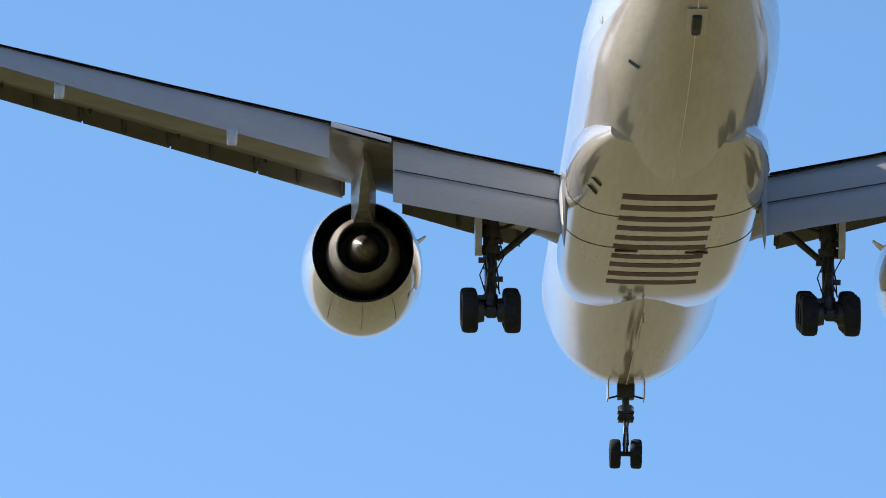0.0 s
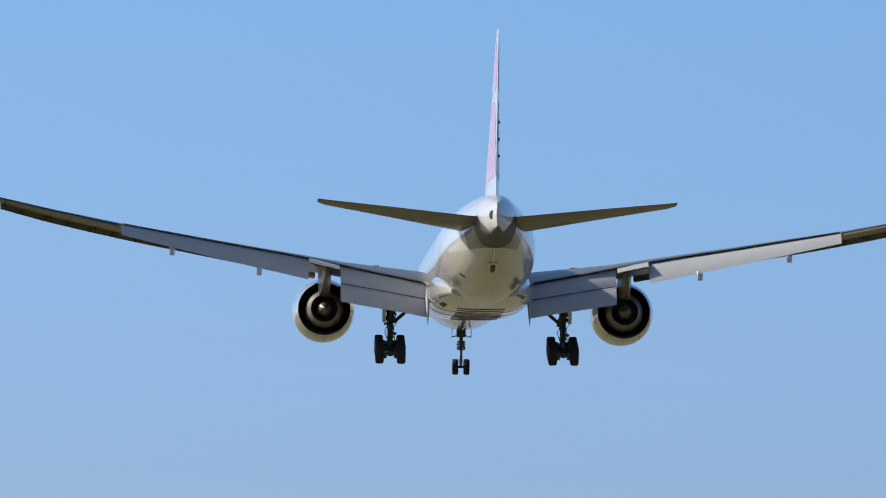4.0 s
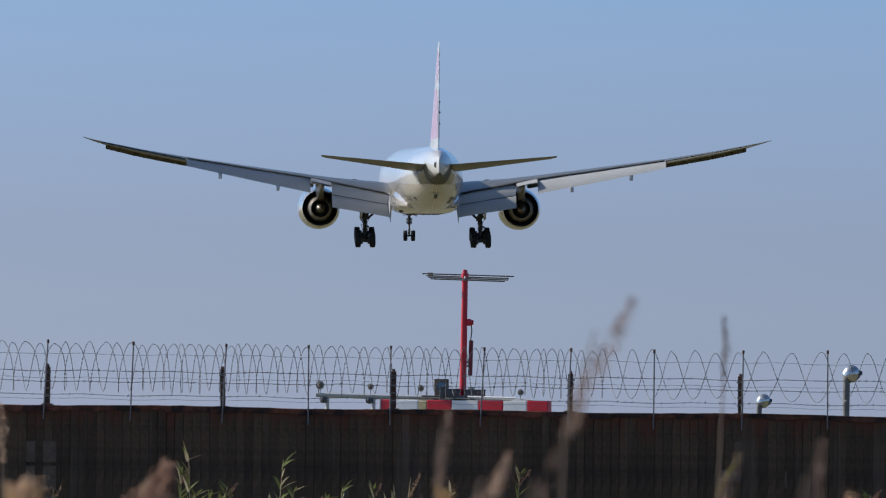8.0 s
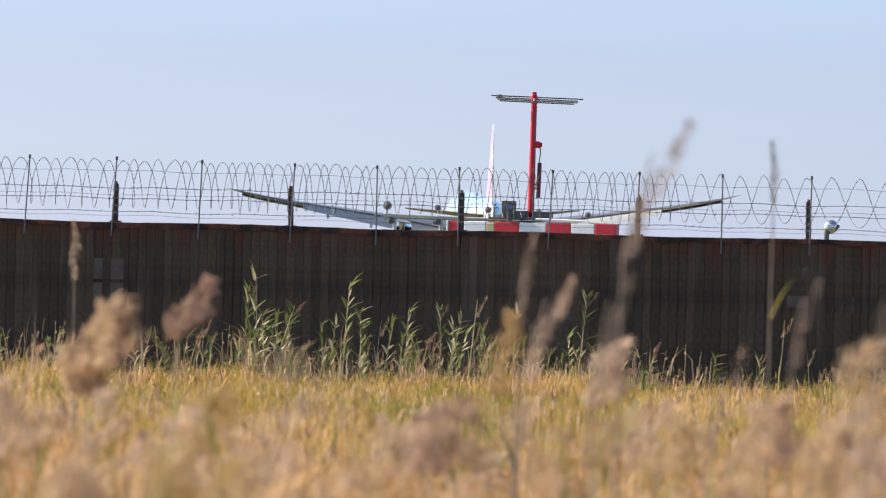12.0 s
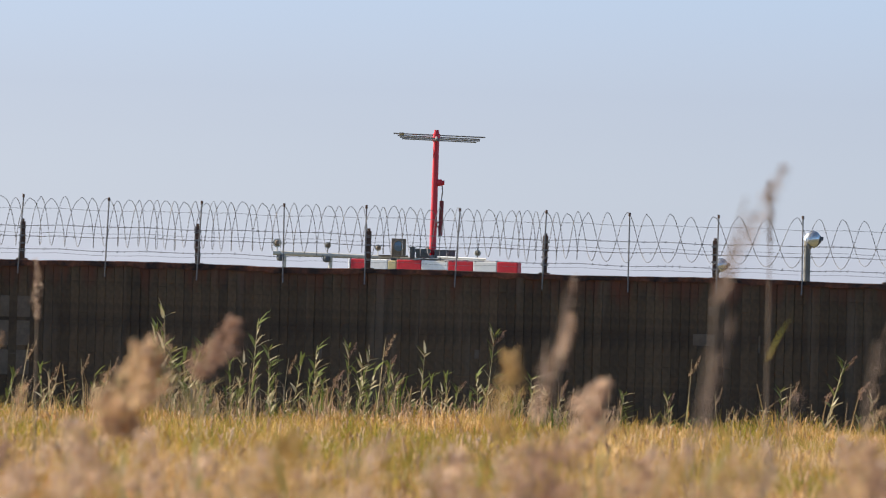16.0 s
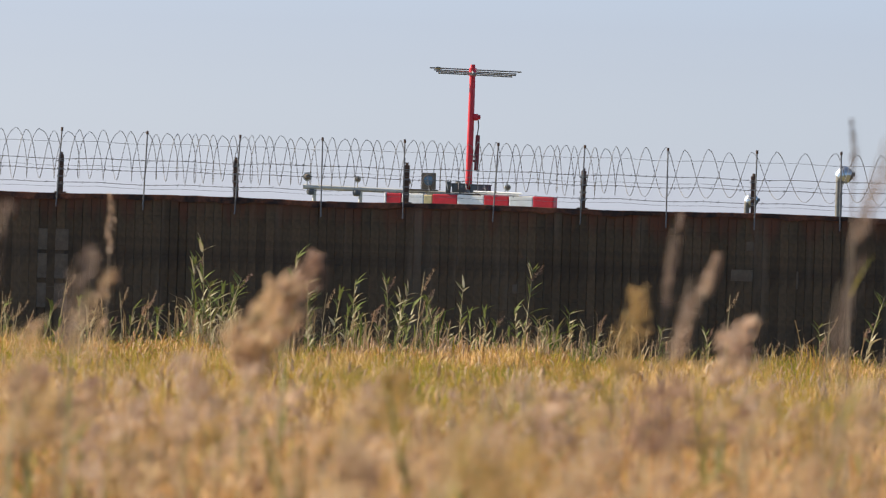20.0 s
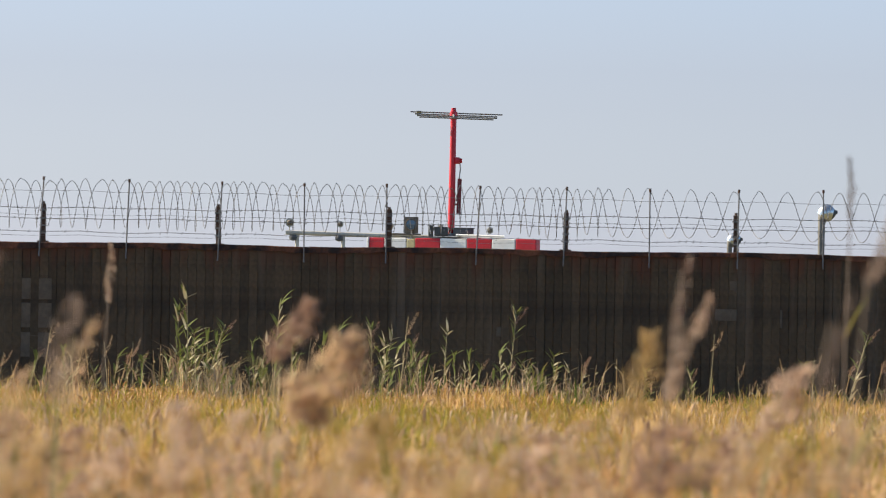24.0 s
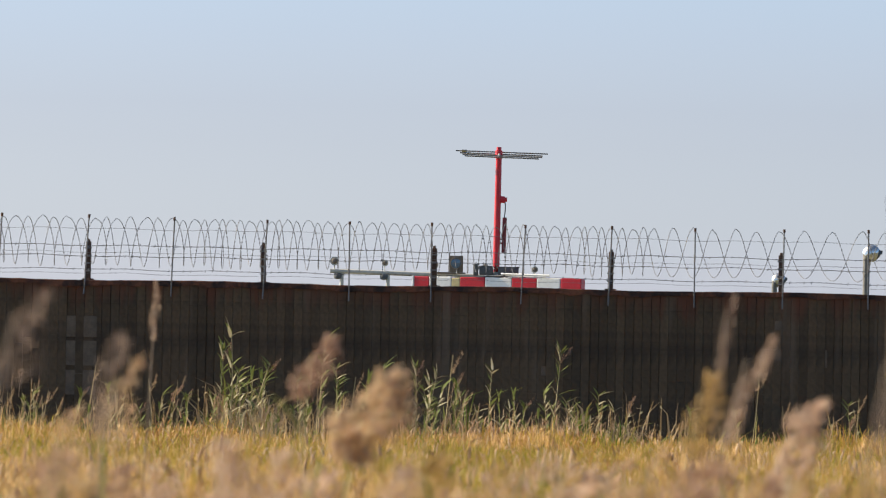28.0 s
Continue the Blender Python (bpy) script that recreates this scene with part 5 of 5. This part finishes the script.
def meadow():
    rng = np.random.default_rng(3)
    sets = [blades(rng, 70000, -5, 6, 21, 60, 1.4, 0.006)]
    tagged(from_arrays("rusty_grass", *joined(sets), GRASS_RUST), "tall rusty brown grass close to the viewer", "grass", kind="stuff")
    sets = [blades(rng, 380000, -13, 15, 60, 161.5, 1.45, 0.006), blades(rng, 45000, -11, 13, 146, 161.5, 1.54, 0.009)]
    tagged(from_arrays("meadow_grass", *joined(sets), GRASS), "tall dry golden and green meadow grass", "grass", kind="stuff")
    sets = [heads(rng, 30000, -5, 6, 21, 60, 1.4, 0.1), heads(rng, 22000, -9, 10, 60, 110, 1.43, 0.1), heads(rng, 24000, -11, 13, 140, 161.5, 1.53, 0.17)]
    tagged(from_arrays("grass_tassels", *joined(sets), GRASS_RUST), "soft brownish pink grass tassels", "grass", kind="stuff")
    sets = [heads(rng, 52000, -13, 15, 60, 161.5, 1.45, 0.125)]
    tagged(from_arrays("grass_heads", *joined(sets), GRASS), "nodding golden seed heads over the meadow", "grass", kind="stuff")
    sets = [heads(rng, 4200, -11, 13, 118, 161, 1.54, 0.2), heads(rng, 900, -4.5, 3.5, 150, 161, 1.7, 0.22), heads(rng, 11000, -8, 9, 60, 118, 1.48, 0.2), heads(rng, 4500, -4, 4.5, 24, 60, 1.46, 0.17)]
    tagged(from_arrays("tassel_heads", *joined(sets), TASSEL), "pinkish brown tassels standing over the meadow", "grass", kind="stuff")
    sets = []
    for n, x0, x1, h in ((260, -8.5, -5.6, 1.74), (90, -5.6, -3.6, 1.55), (620, -3.7, 0.4, 1.82), (420, 0.4, 3.4, 1.74), (180, 3.4, 8, 1.6), (120, 8, 12, 1.66)):
        sets.append(brush(rng, n, x0, x1, 153.5, 160.8, h))
    tagged(from_arrays("wall_brush", *joined(sets), BRUSH), "tangled green and straw brush at the foot of the wall", "brush", kind="stuff")
    sets = []
    for n, x0, x1, h in ((170, -8.6, -5.4, 1.84), (70, -5.4, -3.6, 1.66), (240, -3.7, 0.6, 1.9), (190, 0.6, 4.0, 1.84), (150, 4.0, 9.5, 1.72)):
        sets.append(brush(rng, n, x0, x1, 154.5, 161.0, h, 9.0, 0.5, 0.009))
    tagged(from_arrays("straw_stalks", *joined(sets), STRAW), "thin bleached straw stalks at the foot of the wall", "brush", kind="stuff")


def brush(rng, n, x0, x1, y0, y1, height, clumps=3.5, spread=1.6, width=0.01):
    """Tangled stalks and leaves in clumps."""
    many = max(5, int((x1 - x0) * clumps))
    cx, cy, ch = rng.uniform(x0, x1, many), rng.uniform(y0, y1, many), rng.normal(0, 0.17, many)
    i = rng.integers(0, many, n)
    out, quads, tris = blades(rng, n, 0, 1, 0, 1, 0.0, width)
    v = out.reshape(n, 5, 3)
    v -= v[:, 0:1, :] * np.array([1, 1, 0])
    v[:, :, 0] *= spread
    v += np.stack([cx[i] + rng.normal(0, 0.13, n), cy[i] + rng.normal(0, 0.3, n), height + ch[i] + rng.normal(-0.12, 0.16, n)], 1)[:, None, :]
    return v.reshape(-1, 3), quads, tris


def leaf_mesh(rnd, length, width, droop, paint=REED_LEAF):
    bm = bmesh.new()
    steps = 6
    row = []
    for k in range(steps + 1):
        s = k / steps
        w = width * math.sin(math.pi * (0.12 + 0.88 * s) ** 0.75) * (1 - 0.2 * s) + 0.0006
        p = Vector((length * s * (1 - 0.25 * droop * s), 0, length * (0.75 * s - droop * s * s)))
        row.append((bm.verts.new(p + Vector((0, w, 0.25 * w))), bm.verts.new(p), bm.verts.new(p + Vector((0, -w, 0.25 * w)))))
    for a, b in zip(row, row[1:]):
        bm.faces.new((a[0], a[1], b[1], b[0]))
        bm.faces.new((a[1], a[2], b[2], b[1]))
    me = bpy.data.meshes.new("leaf")
    bm.to_mesh(me)
    bm.free()
    me.materials.append(paint)
    me.shade_smooth()
    return me


def plume_bm(rnd, length, radius, top, lean, count):
    """A feathery seed plume: thin drooping strips set along a bent axis that ends at height top, fullest below its middle, blown to one side."""
    bm = bmesh.new()
    full = radius > 0.04
    phase, lumps = rnd.uniform(0, 6.283), rnd.uniform(7, 12)
    for _ in range(count):
        s = rnd.random() ** 1.15
        a = rnd.uniform(0, 6.283)
        r = radius * (0.12 + 1.05 * math.sin(math.pi * (0.1 + 0.84 * s) ** 0.75)) * (1 + 0.28 * math.sin(lumps * s + phase)) * math.sqrt(rnd.random())
        bend = lean * (s * s if full else s) + 0.5 * radius * s
        base = Vector((math.cos(a) * r + bend + 0.35 * radius * math.sin(lumps * 0.7 * s + phase), math.sin(a) * r, top - length + 0.9 * length * s))
        d = Vector((0.7 * math.cos(a) + 0.6, 0.7 * math.sin(a), rnd.uniform(-0.5, 1.0))) * radius * rnd.uniform(0.35, 0.9)
        mid = base + d * 0.55 + Vector((0, 0, radius * 0.18))
        w = Vector((-math.sin(a), math.cos(a), 0.3)) * max(radius, 0.04) * rnd.uniform(0.06, 0.14)
        v = [bm.verts.new(q) for q in (base - w * 0.4, base + w * 0.4, mid + w, mid - w, base + d)]
        bm.faces.new((v[0], v[1], v[2], v[3]))
        bm.faces.new((v[3], v[2], v[4]))
    return bm


def wall_reeds():
    rnd = random.Random(8)
    leaves = [leaf_mesh(rnd, 0.16 + 0.034 * k, 0.023 + 0.0028 * k, 0.02 + 0.07 * k, LEAF_PALE if k in (1, 4) else REED_LEAF) for k in range(6)]
    makers = []
    for v in range(10):
        top = 2.9
        green = v % 5 not in (3, 4)
        t = thing("green_reed" if green else "dry_reed", "green reed with arching narrow leaves before the wall" if green else "thin dry reed stalk with a small plume before the wall", "reed",
                  "reeds along the wall")
        bend = rnd.uniform(-0.16, 0.3)
        pts = [(bend * (z / top) ** 2, 0.04 * math.sin(z * 2 + v), z) for z in (0, 0.7, 1.3, 1.8, 2.2, 2.6, top)]
        part("stem", tube(bmesh.new(), pts, 0.013, 5, 0.005), STEM, t)
        if green:
            for k in range(15 + v):
                z = 1.5 + 1.4 * rnd.random() ** 0.7
                x = bend * (z / top) ** 2
                ob = new("leaf", leaves[rnd.randrange(6)])
                ob.parent = t
                ob.matrix_basis = pose(x, 0, z, 0, rnd.uniform(-48, 8), (180 if rnd.random() < 0.42 else 0) + rnd.uniform(-50, 50)) @ Matrix.Scale(rnd.uniform(0.7, 1.15), 4)
        if v % 5 in (1, 3, 4):
            part("plume", plume_bm(rnd, 0.3 if green else 0.42, 0.034 if green else 0.03, top + 0.12, 0.14, 170), PLUME_RED if green else PLUME, t, "small faded plume", matrix=pose(bend * 0.9, 0, 0))
        makers.append(t)
    for v in range(4):
        t = thing("bare_reed", "bleached bare reed stalk with a few broken leaves before the wall", "reed", "reeds along the wall")
        bend = (-0.25, 0.12, 0.3, 0.5)[v]
        pts = [(bend * (z / 2.9) ** 2, 0.03 * math.sin(z * 2 + v), z) for z in (0, 0.8, 1.5, 2.0, 2.5, 2.9)]
        part("stem", tube(bmesh.new(), pts, 0.014, 5, 0.007), STRAW, t)
        for k in range(3 + v):
            z = rnd.uniform(1.7, 2.85)
            ob = new("leaf", leaves[(1, 4)[k % 2]])
            ob.parent = t
            ob.matrix_basis = pose(bend * (z / 2.9) ** 2, 0, z, 0, rnd.uniform(-60, 40), rnd.uniform(0, 360)) @ Matrix.Scale(rnd.uniform(0.5, 0.9), 4)
        if v == 2:
            part("plume", plume_bm(rnd, 0.4, 0.05, 3.05, 0.12, 240), PLUME_RED, t, "bushy reddish plume", matrix=pose(bend * 0.9, 0, 0))
        makers.append(t)
    # the stand in front of the wall: foot, height
    spots = [(-3.18, 3.63, 0), (1.93, 3.41, 1), (0.91, 3.05, 0), (1.53, 2.65, 2), (-0.16, 3.06, 1), (-0.72, 3.05, 5), (-1.38, 2.93, 2), (0.25, 3.27, 3), (5.27, 3.05, 9), (7.23, 3.16, 6),
             (2.76, 2.6, 7), (-6.14, 2.6, 6), (-5.73, 3.0, 3), (-4.46, 2.74, 4), (-1.77, 3.5, 5), (-3.5, 3.33, 1), (4.22, 2.1, 4), (6.87, 2.63, 8), (-3.3, 3.2, 6), (-3.05, 2.9, 7), (-2.2, 2.8, 0)]
    for k in range(210):
        x = rnd.gauss(-1.6, 3.6) if k % 3 else rnd.uniform(-8.5, 10.5)
        c = math.exp(-((x + 1.2) / 3.4) ** 2)
        spots.append((x, 1.8 + rnd.random() ** 1.7 * (0.75 + 0.55 * c), rnd.choice((0, 1, 2, 5, 6, 7)) if rnd.random() < 0.3 + 0.45 * c else rnd.choice((3, 4, 8, 9))))
    for k in range(22):
        spots.append((rnd.uniform(-8.6, -5.7), 1.9 + 0.75 * rnd.random() ** 1.4, rnd.choice((0, 2, 5, 7, 3, 4, 8))))
    for k in range(90):
        x = rnd.gauss(-0.6, 3.2) if k % 2 else rnd.uniform(-8.5, 9.5)
        spots.append((x, 1.85 + rnd.random() ** 1.5 * 0.85, 10 + k % 4))
    used = set()
    for x, z, v in spots:
        ob = makers[v]
        s = z / 3.2
        m = pose(x - 0.1 * s, rnd.uniform(155.5, 160.5), 0.0, rnd.uniform(-5, 5), rnd.gauss(2, 6), rnd.uniform(-40, 40)) @ Matrix.Diagonal((s * rnd.uniform(0.85, 1.15), s, s, 1))
        if v in used:
            copy_thing(ob, m).matrix_basis = m
        else:
            used.add(v)
            ob.matrix_basis = m


SWAYING = []


def near_reeds():
    rnd = random.Random(19)
    # foot x, y, height of the tip, plume length, plume radius, lean, strips, paint, how far the wind pushes the tip at each time
    gusty = (
        (-1.27, 36.0, 2.26, 0.36, 0.1, 0.03, 500, PLUME, ((0, -0.2), (8, -0.21), (9, -0.16), (10, -0.21), (11, -0.25), (12, -0.14), (12.5, 0.17), (13.5, -0.15), (14.5, -0.5), (15, -0.33), (15.5, -0.13),
          (16, -0.18), (16.5, -0.36), (17, -0.48), (17.5, -0.43), (18, -0.27), (19, -0.33), (20, -0.07), (21, -0.37), (21.5, -0.08), (23.5, -0.01), (24, 0.22), (24.5, 0.32), (25, 0.38), (26, 0.37), (26.5, 0.45), (27, 0.39), (27.5, 0.23), (28, 0.21))),
        (-1.19, 41.0, 2.4, 0.28, 0.062, 0.09, 300, PLUME_RED, ((0, 0.1), (8, 0.16), (9, 0.18), (10, -0.15), (11, -0.1), (12, 0.03), (14.5, -0.06), (15, 0.19), (15.5, 0.3), (16, 0.02),
          (16.5, -0.19), (17, -0.24), (17.5, -0.11), (18, -0.03), (19, -0.15), (20, -0.01), (21, 0.13), (23.5, 0.17), (24, 0.03), (25, -0.03), (26, -0.02), (28, -0.09))),
        (0.12, 37.0, 2.29, 0.36, 0.055, 0.04, 280, PLUME_RUST, ((0, 0.05), (8, 0.05), (9, -0.03), (10, -0.08), (11, -0.07), (12, 0.03), (12.5, 0.05), (14.5, -0.14), (15, -0.05), (17, -0.22), (18, -0.22),
          (19, 0.02), (20, -0.02), (21, 0.02), (21.5, -0.05), (23.5, 0.04), (24, 0.07), (25, 0.14), (26, 0.14), (27, 0.14), (27.5, 0.08), (28, 0.12))),
        (0.24, 34.0, 2.42, 0.42, 0.03, 0.13, 330, PLUME_PINK, ((0, 0.08), (8, 0.09), (9, 0.03), (10, 0.01), (12, 0.05), (12.5, 0.1), (14.5, -0.05), (15, -0.01), (16, -0.14), (17, -0.1), (18, -0.13),
          (19, -0.03), (20, 0.0), (21, -0.02), (23.5, 0.0), (25, 0.03), (26, 0.09), (28, 0.07))),
        (0.62, 39.0, 2.17, 0.28, 0.075, 0.05, 300, PLUME_PINK, ((0, -0.1), (9, -0.13), (10, -0.1), (11, -0.06), (12, -0.05), (12.5, 0.0), (14.5, -0.23), (16, -0.26), (17, -0.14), (19, -0.04), (21, -0.05),
          (23.5, 0.26), (24, 0.24), (25, 0.13), (26, 0.21), (27, 0.15), (28, 0.1))),
        (-2.66, 67.0, 2.99, 0.46, 0.027, -0.03, 260, PLUME_PINK, ((0, -0.05), (10, -0.06), (12, -0.04), (18, -0.05), (25, 0.14), (28, 0.1))),
        (0.585, 30.0, 2.88, 0.48, 0.03, 0.17, 400, PLUME_DARK, ((0, 0.02), (7.5, 0.02), (8, 0.06), (8.5, 0.04), (9, 0.0), (12.5, 0.0), (14.5, -0.07), (15, -0.06), (16, 0.03), (17, 0.05), (17.5, 0.0), (18, 0.06), (18.5, -0.04),
          (19, -0.03), (19.5, 0.06), (20, 0.08), (20.5, 0.08), (21, 0.06), (21.5, 0.07), (23.5, 0.14), (24, 0.19), (25, 0.3), (28, 0.32))),
        (1.55, 48.0, 3.23, 0.34, 0.016, -0.02, 360, PLUME_BLACK, ((0, 0.09), (8, 0.09), (8.5, 0.06), (9, 0.01), (9.5, -0.03), (10, 0.0), (12, -0.03), (14.5, -0.07), (15, 0.02), (16, -0.05), (17, -0.18), (17.5, -0.13), (18, -0.16), (18.5, -0.18),
          (19, -0.13), (19.5, -0.15), (20, -0.05), (21, -0.06), (21.5, -0.03), (24, 0.03), (25, 0.02), (28, 0.0))),
        (0.24, 37.0, 2.6, 0.4, 0.02, 0.03, 200, PLUME_DARK, ((0, -0.04), (10, -0.04), (11, -0.06), (12, -0.01), (18, -0.01), (25, 0.12), (28, 0.1))),
    )
    # the rest, with gentler sway
    plain = (
        (-1.75, 27.0, 2.32, 0.34, 0.035, 0.03, 120), (-1.91, 26.0, 2.42, 0.3, 0.04, 0.12, 120), (0.47, 27.0, 2.37, 0.4, 0.018, 0.1, 120),
        (-0.31, 26.0, 1.8, 0.24, 0.06, 0.05, 160), (-0.64, 28.0, 1.84, 0.26, 0.06, 0.05, 160), (-0.45, 24.0, 1.75, 0.2, 0.05, 0.04, 140), (0.22, 25.0, 1.8, 0.22, 0.055, 0.03, 140),
        (-2.06, 33.0, 2.09, 0.3, 0.06, 0.06, 160), (-1.01, 25.0, 1.72, 0.2, 0.05, 0.02, 140), (-1.56, 30.0, 1.78, 0.28, 0.07, 0.06, 180), (-1.86, 34.0, 2.27, 0.28, 0.045, 0.1, 140),
        (1.23, 29.0, 2.18, 0.34, 0.07, 0.05, 220), (1.01, 27.0, 1.94, 0.34, 0.09, 0.06, 260), (0.88, 29.0, 1.95, 0.3, 0.07, 0.06, 200),
        (1.2, 27.0, 2.42, 0.5, 0.02, 0.08, 160), (1.08, 30.0, 2.38, 0.3, 0.016, 0.06, 100), (0.98, 34.0, 2.17, 0.4, 0.03, 0.1, 180), (-0.94, 30.0, 1.86, 0.26, 0.06, 0.05, 160),
        (1.9, 40.0, 2.3, 0.3, 0.05, 0.08, 160), (-0.7, 60.0, 1.9, 0.3, 0.05, 0.06, 140), (0.35, 46.0, 1.95, 0.28, 0.05, 0.06, 140), (2.3, 52.0, 2.1, 0.3, 0.05, 0.06, 140),
        (-2.4, 55.0, 2.1, 0.3, 0.05, 0.08, 140),
    )
    rows = [*gusty]
    for r in plain:
        rows.append((*r, PLUME_DARK if r[4] <= 0.04 else PLUME, ()))
    for k in range(46):
        y = rnd.uniform(22, 56)
        rows.append((rnd.uniform(-0.06, 0.06) * y - 0.4, y, rnd.uniform(1.62, 1.98), rnd.uniform(0.18, 0.32), rnd.uniform(0.045, 0.085), rnd.uniform(-0.02, 0.1), rnd.randrange(110, 190),
                     (PLUME, PLUME_PINK, PLUME_PINK, PLUME_RUST, PLUME)[k % 5], ()))
    for k in range(26):
        y = rnd.uniform(25, 46)
        rows.append((rnd.uniform(-0.058, 0.05) * y - 0.2, y, 2.1 - y * rnd.uniform(0.0032, 0.0105), rnd.uniform(0.2, 0.34), rnd.uniform(0.06, 0.1), rnd.uniform(-0.02, 0.1), rnd.randrange(130, 220),
                     (PLUME_RUST, PLUME_RED, PLUME_PINK, PLUME_RUST, PLUME_PINK)[k % 5], ()))
    leaves = [leaf_mesh(rnd, 0.26 + 0.05 * k, 0.008 + 0.001 * k, 0.2 + 0.1 * k, BRUSH) for k in range(3)]
    broad = [leaf_mesh(rnd, 0.34 + 0.08 * k, 0.013, 0.12, BRUSH) for k in range(2)]
    for x, y, top, length, radius, lean, count, paint, gusts in rows:
        t = thing("plume_reed", "tall dry reed with a feathery tan plume in the meadow" if radius > 0.04 else "tall thin dry reed with a narrow faded plume", "reed", "plumed reeds in the meadow")
        pts = [(0, 0, 0), (0.01, 0, top * 0.35), (0.015, 0, top * 0.7), (0.02, 0, top - length), (0.02 + lean * 0.5, 0, top - 0.3 * length)]
        part("stem", tube(bmesh.new(), pts, 0.007, 5, 0.003), STEM if radius > 0.04 else STEM_DARK, t)
        part("plume", plume_bm(rnd, length, radius, top, lean, count), paint, t, "feathery plume", matrix=pose(0.02, 0, 0))
        for j in range(4 if radius > 0.04 else 1):
            ob = new("leaf", leaves[rnd.randrange(3)])
            ob.parent = t
            ob.matrix_basis = pose(0.012, 0, top - length - (0.15 if radius > 0.04 else 0.6) - 0.22 * j, 0, rnd.uniform(-25, 10), rnd.uniform(0, 360))
        for j in range(2 if top < 1.9 and radius > 0.07 else 0):
            ob = new("leaf", broad[rnd.randrange(2)])
            ob.parent = t
            ob.matrix_basis = pose(0.012, 0, top - 0.35 - 0.16 * j, 0, rnd.uniform(-65, -35), rnd.uniform(0, 360))
        SWAYING.append((t, x - 0.02 - 0.5 * lean if gusts else x - 0.02 - lean, y, rnd.uniform(0, 6.28), rnd.uniform(1.9, 3.1), rnd.uniform(0.25, 0.6), top - 0.4 * length, gusts))


ground()
PLANE = airliner()
JET = distant_jet()
fence()
antenna_mast()
approach_lamps()
dome_lamps()
wall_reeds()
near_reeds()
meadow()
wall_boards(perimeter_wall())

# ---- what moves ----
FLIGHT = (  # seconds, place, heading, pitch, bank
    (0, 2.41, 306.0, 68.74, 1.60, 2.24, -0.62), (0.5, 2.41, 340.5, 66.67, 1.26, 2.46, -0.70), (1, 2.41, 380.3, 64.60, 1.25, 2.79, -0.72),
    (1.5, 2.41, 415.7, 62.52, 1.35, 3.11, -0.67), (2, 2.41, 455.4, 60.45, 1.36, 3.47, -0.63), (2.5, 2.41, 491.7, 58.38, 1.32, 3.44, -0.60),
    (4.5, 2.41, 647.0, 50.09, 1.68, 2.18, -0.58), (5, 2.41, 682.9, 48.02, 1.70, 2.09, -0.56), (5.5, 2.41, 719.8, 45.94, 1.82, 1.91, -0.56),
    (6, 2.41, 759.0, 43.87, 1.89, 1.80, -0.55), (6.5, 2.41, 795.5, 41.80, 2.00, 1.87, -0.55), (7, 2.39, 835.5, 39.77, 2.06, 1.99, -0.33),
    (7.5, 2.44, 873.1, 37.75, 2.19, 2.14, -0.60), (8, 2.48, 912.5, 35.57, 2.22, 2.36, -0.61), (8.5, 2.46, 951.9, 33.49, 2.28, 2.54, -0.31),
    (9, 2.47, 989.0, 31.32, 2.29, 2.62, -0.45), (9.5, 2.49, 1026.7, 29.32, 2.44, 2.72, -0.59), (10, 2.41, 1061.4, 27.13, 2.45, 2.76, -0.81),
    (10.5, 2.31, 1100.1, 25.22, 2.52, 2.65, -0.54), (11, 2.26, 1140.3, 23.24, 2.57, 2.61, -0.75), (11.5, 2.41, 1179.0, 21.07, 2.50, 2.40, -0.70),
    (12, 2.41, 1217.1, 19.00, 2.50, 2.40, -0.70), (12.5, 2.41, 1255.3, 16.93, 2.50, 2.40, -0.70), (13.5, 2.4, 1330, 12.0, 2.3, 2.4, -0.4),
    (14.5, 2.4, 1404, 7.3, 1.2, 2.6, -0.1), (15, 2.4, 1440, 6.3, 0.4, 1.8, 0), (16, 2.4, 1508, 6.1, 0.1, 0.3, 0), (18, 2.4, 1630, 6.1, 0, 0, 0),
    (21, 2.4, 1780, 6.1, 0, 0, 0), (24.5, 2.4, 1900, 6.1, 0, 0, 0), (28, 2.4, 1985, 6.1, 0, 0, 0))


def motions():
    walk(PLANE, [(t, pose(x, y, z, pitch, bank, head)) for t, x, y, z, head, pitch, bank in FLIGHT])
    way = Vector((-0.0157, 0.9924, 0.122))
    walk(JET, [(t, Matrix.Translation(way * (4450 + 80 * t)) @ pose(0, 0, 0, 3, 0, 2)) for t in (0, 5, 12, 28)])
    for reed, x, y, phase, period, swing, tip, gusts in SWAYING:
        rows = []
        for k in range(57):
            t = 0.5 * k
            a = math.degrees(math.atan(between(gusts, t)[0] / tip)) + 0.3 * math.sin(6.283 * t / period) if gusts else swing * (math.sin(6.283 * t / period + phase) + 0.5 * math.sin(6.283 * t / (period * 2.7) + 2 * phase))
            rows.append((t, pose(x, y, 0, 0.4 * a * math.cos(phase), a, 0)))
        walk(reed, rows)


motions()
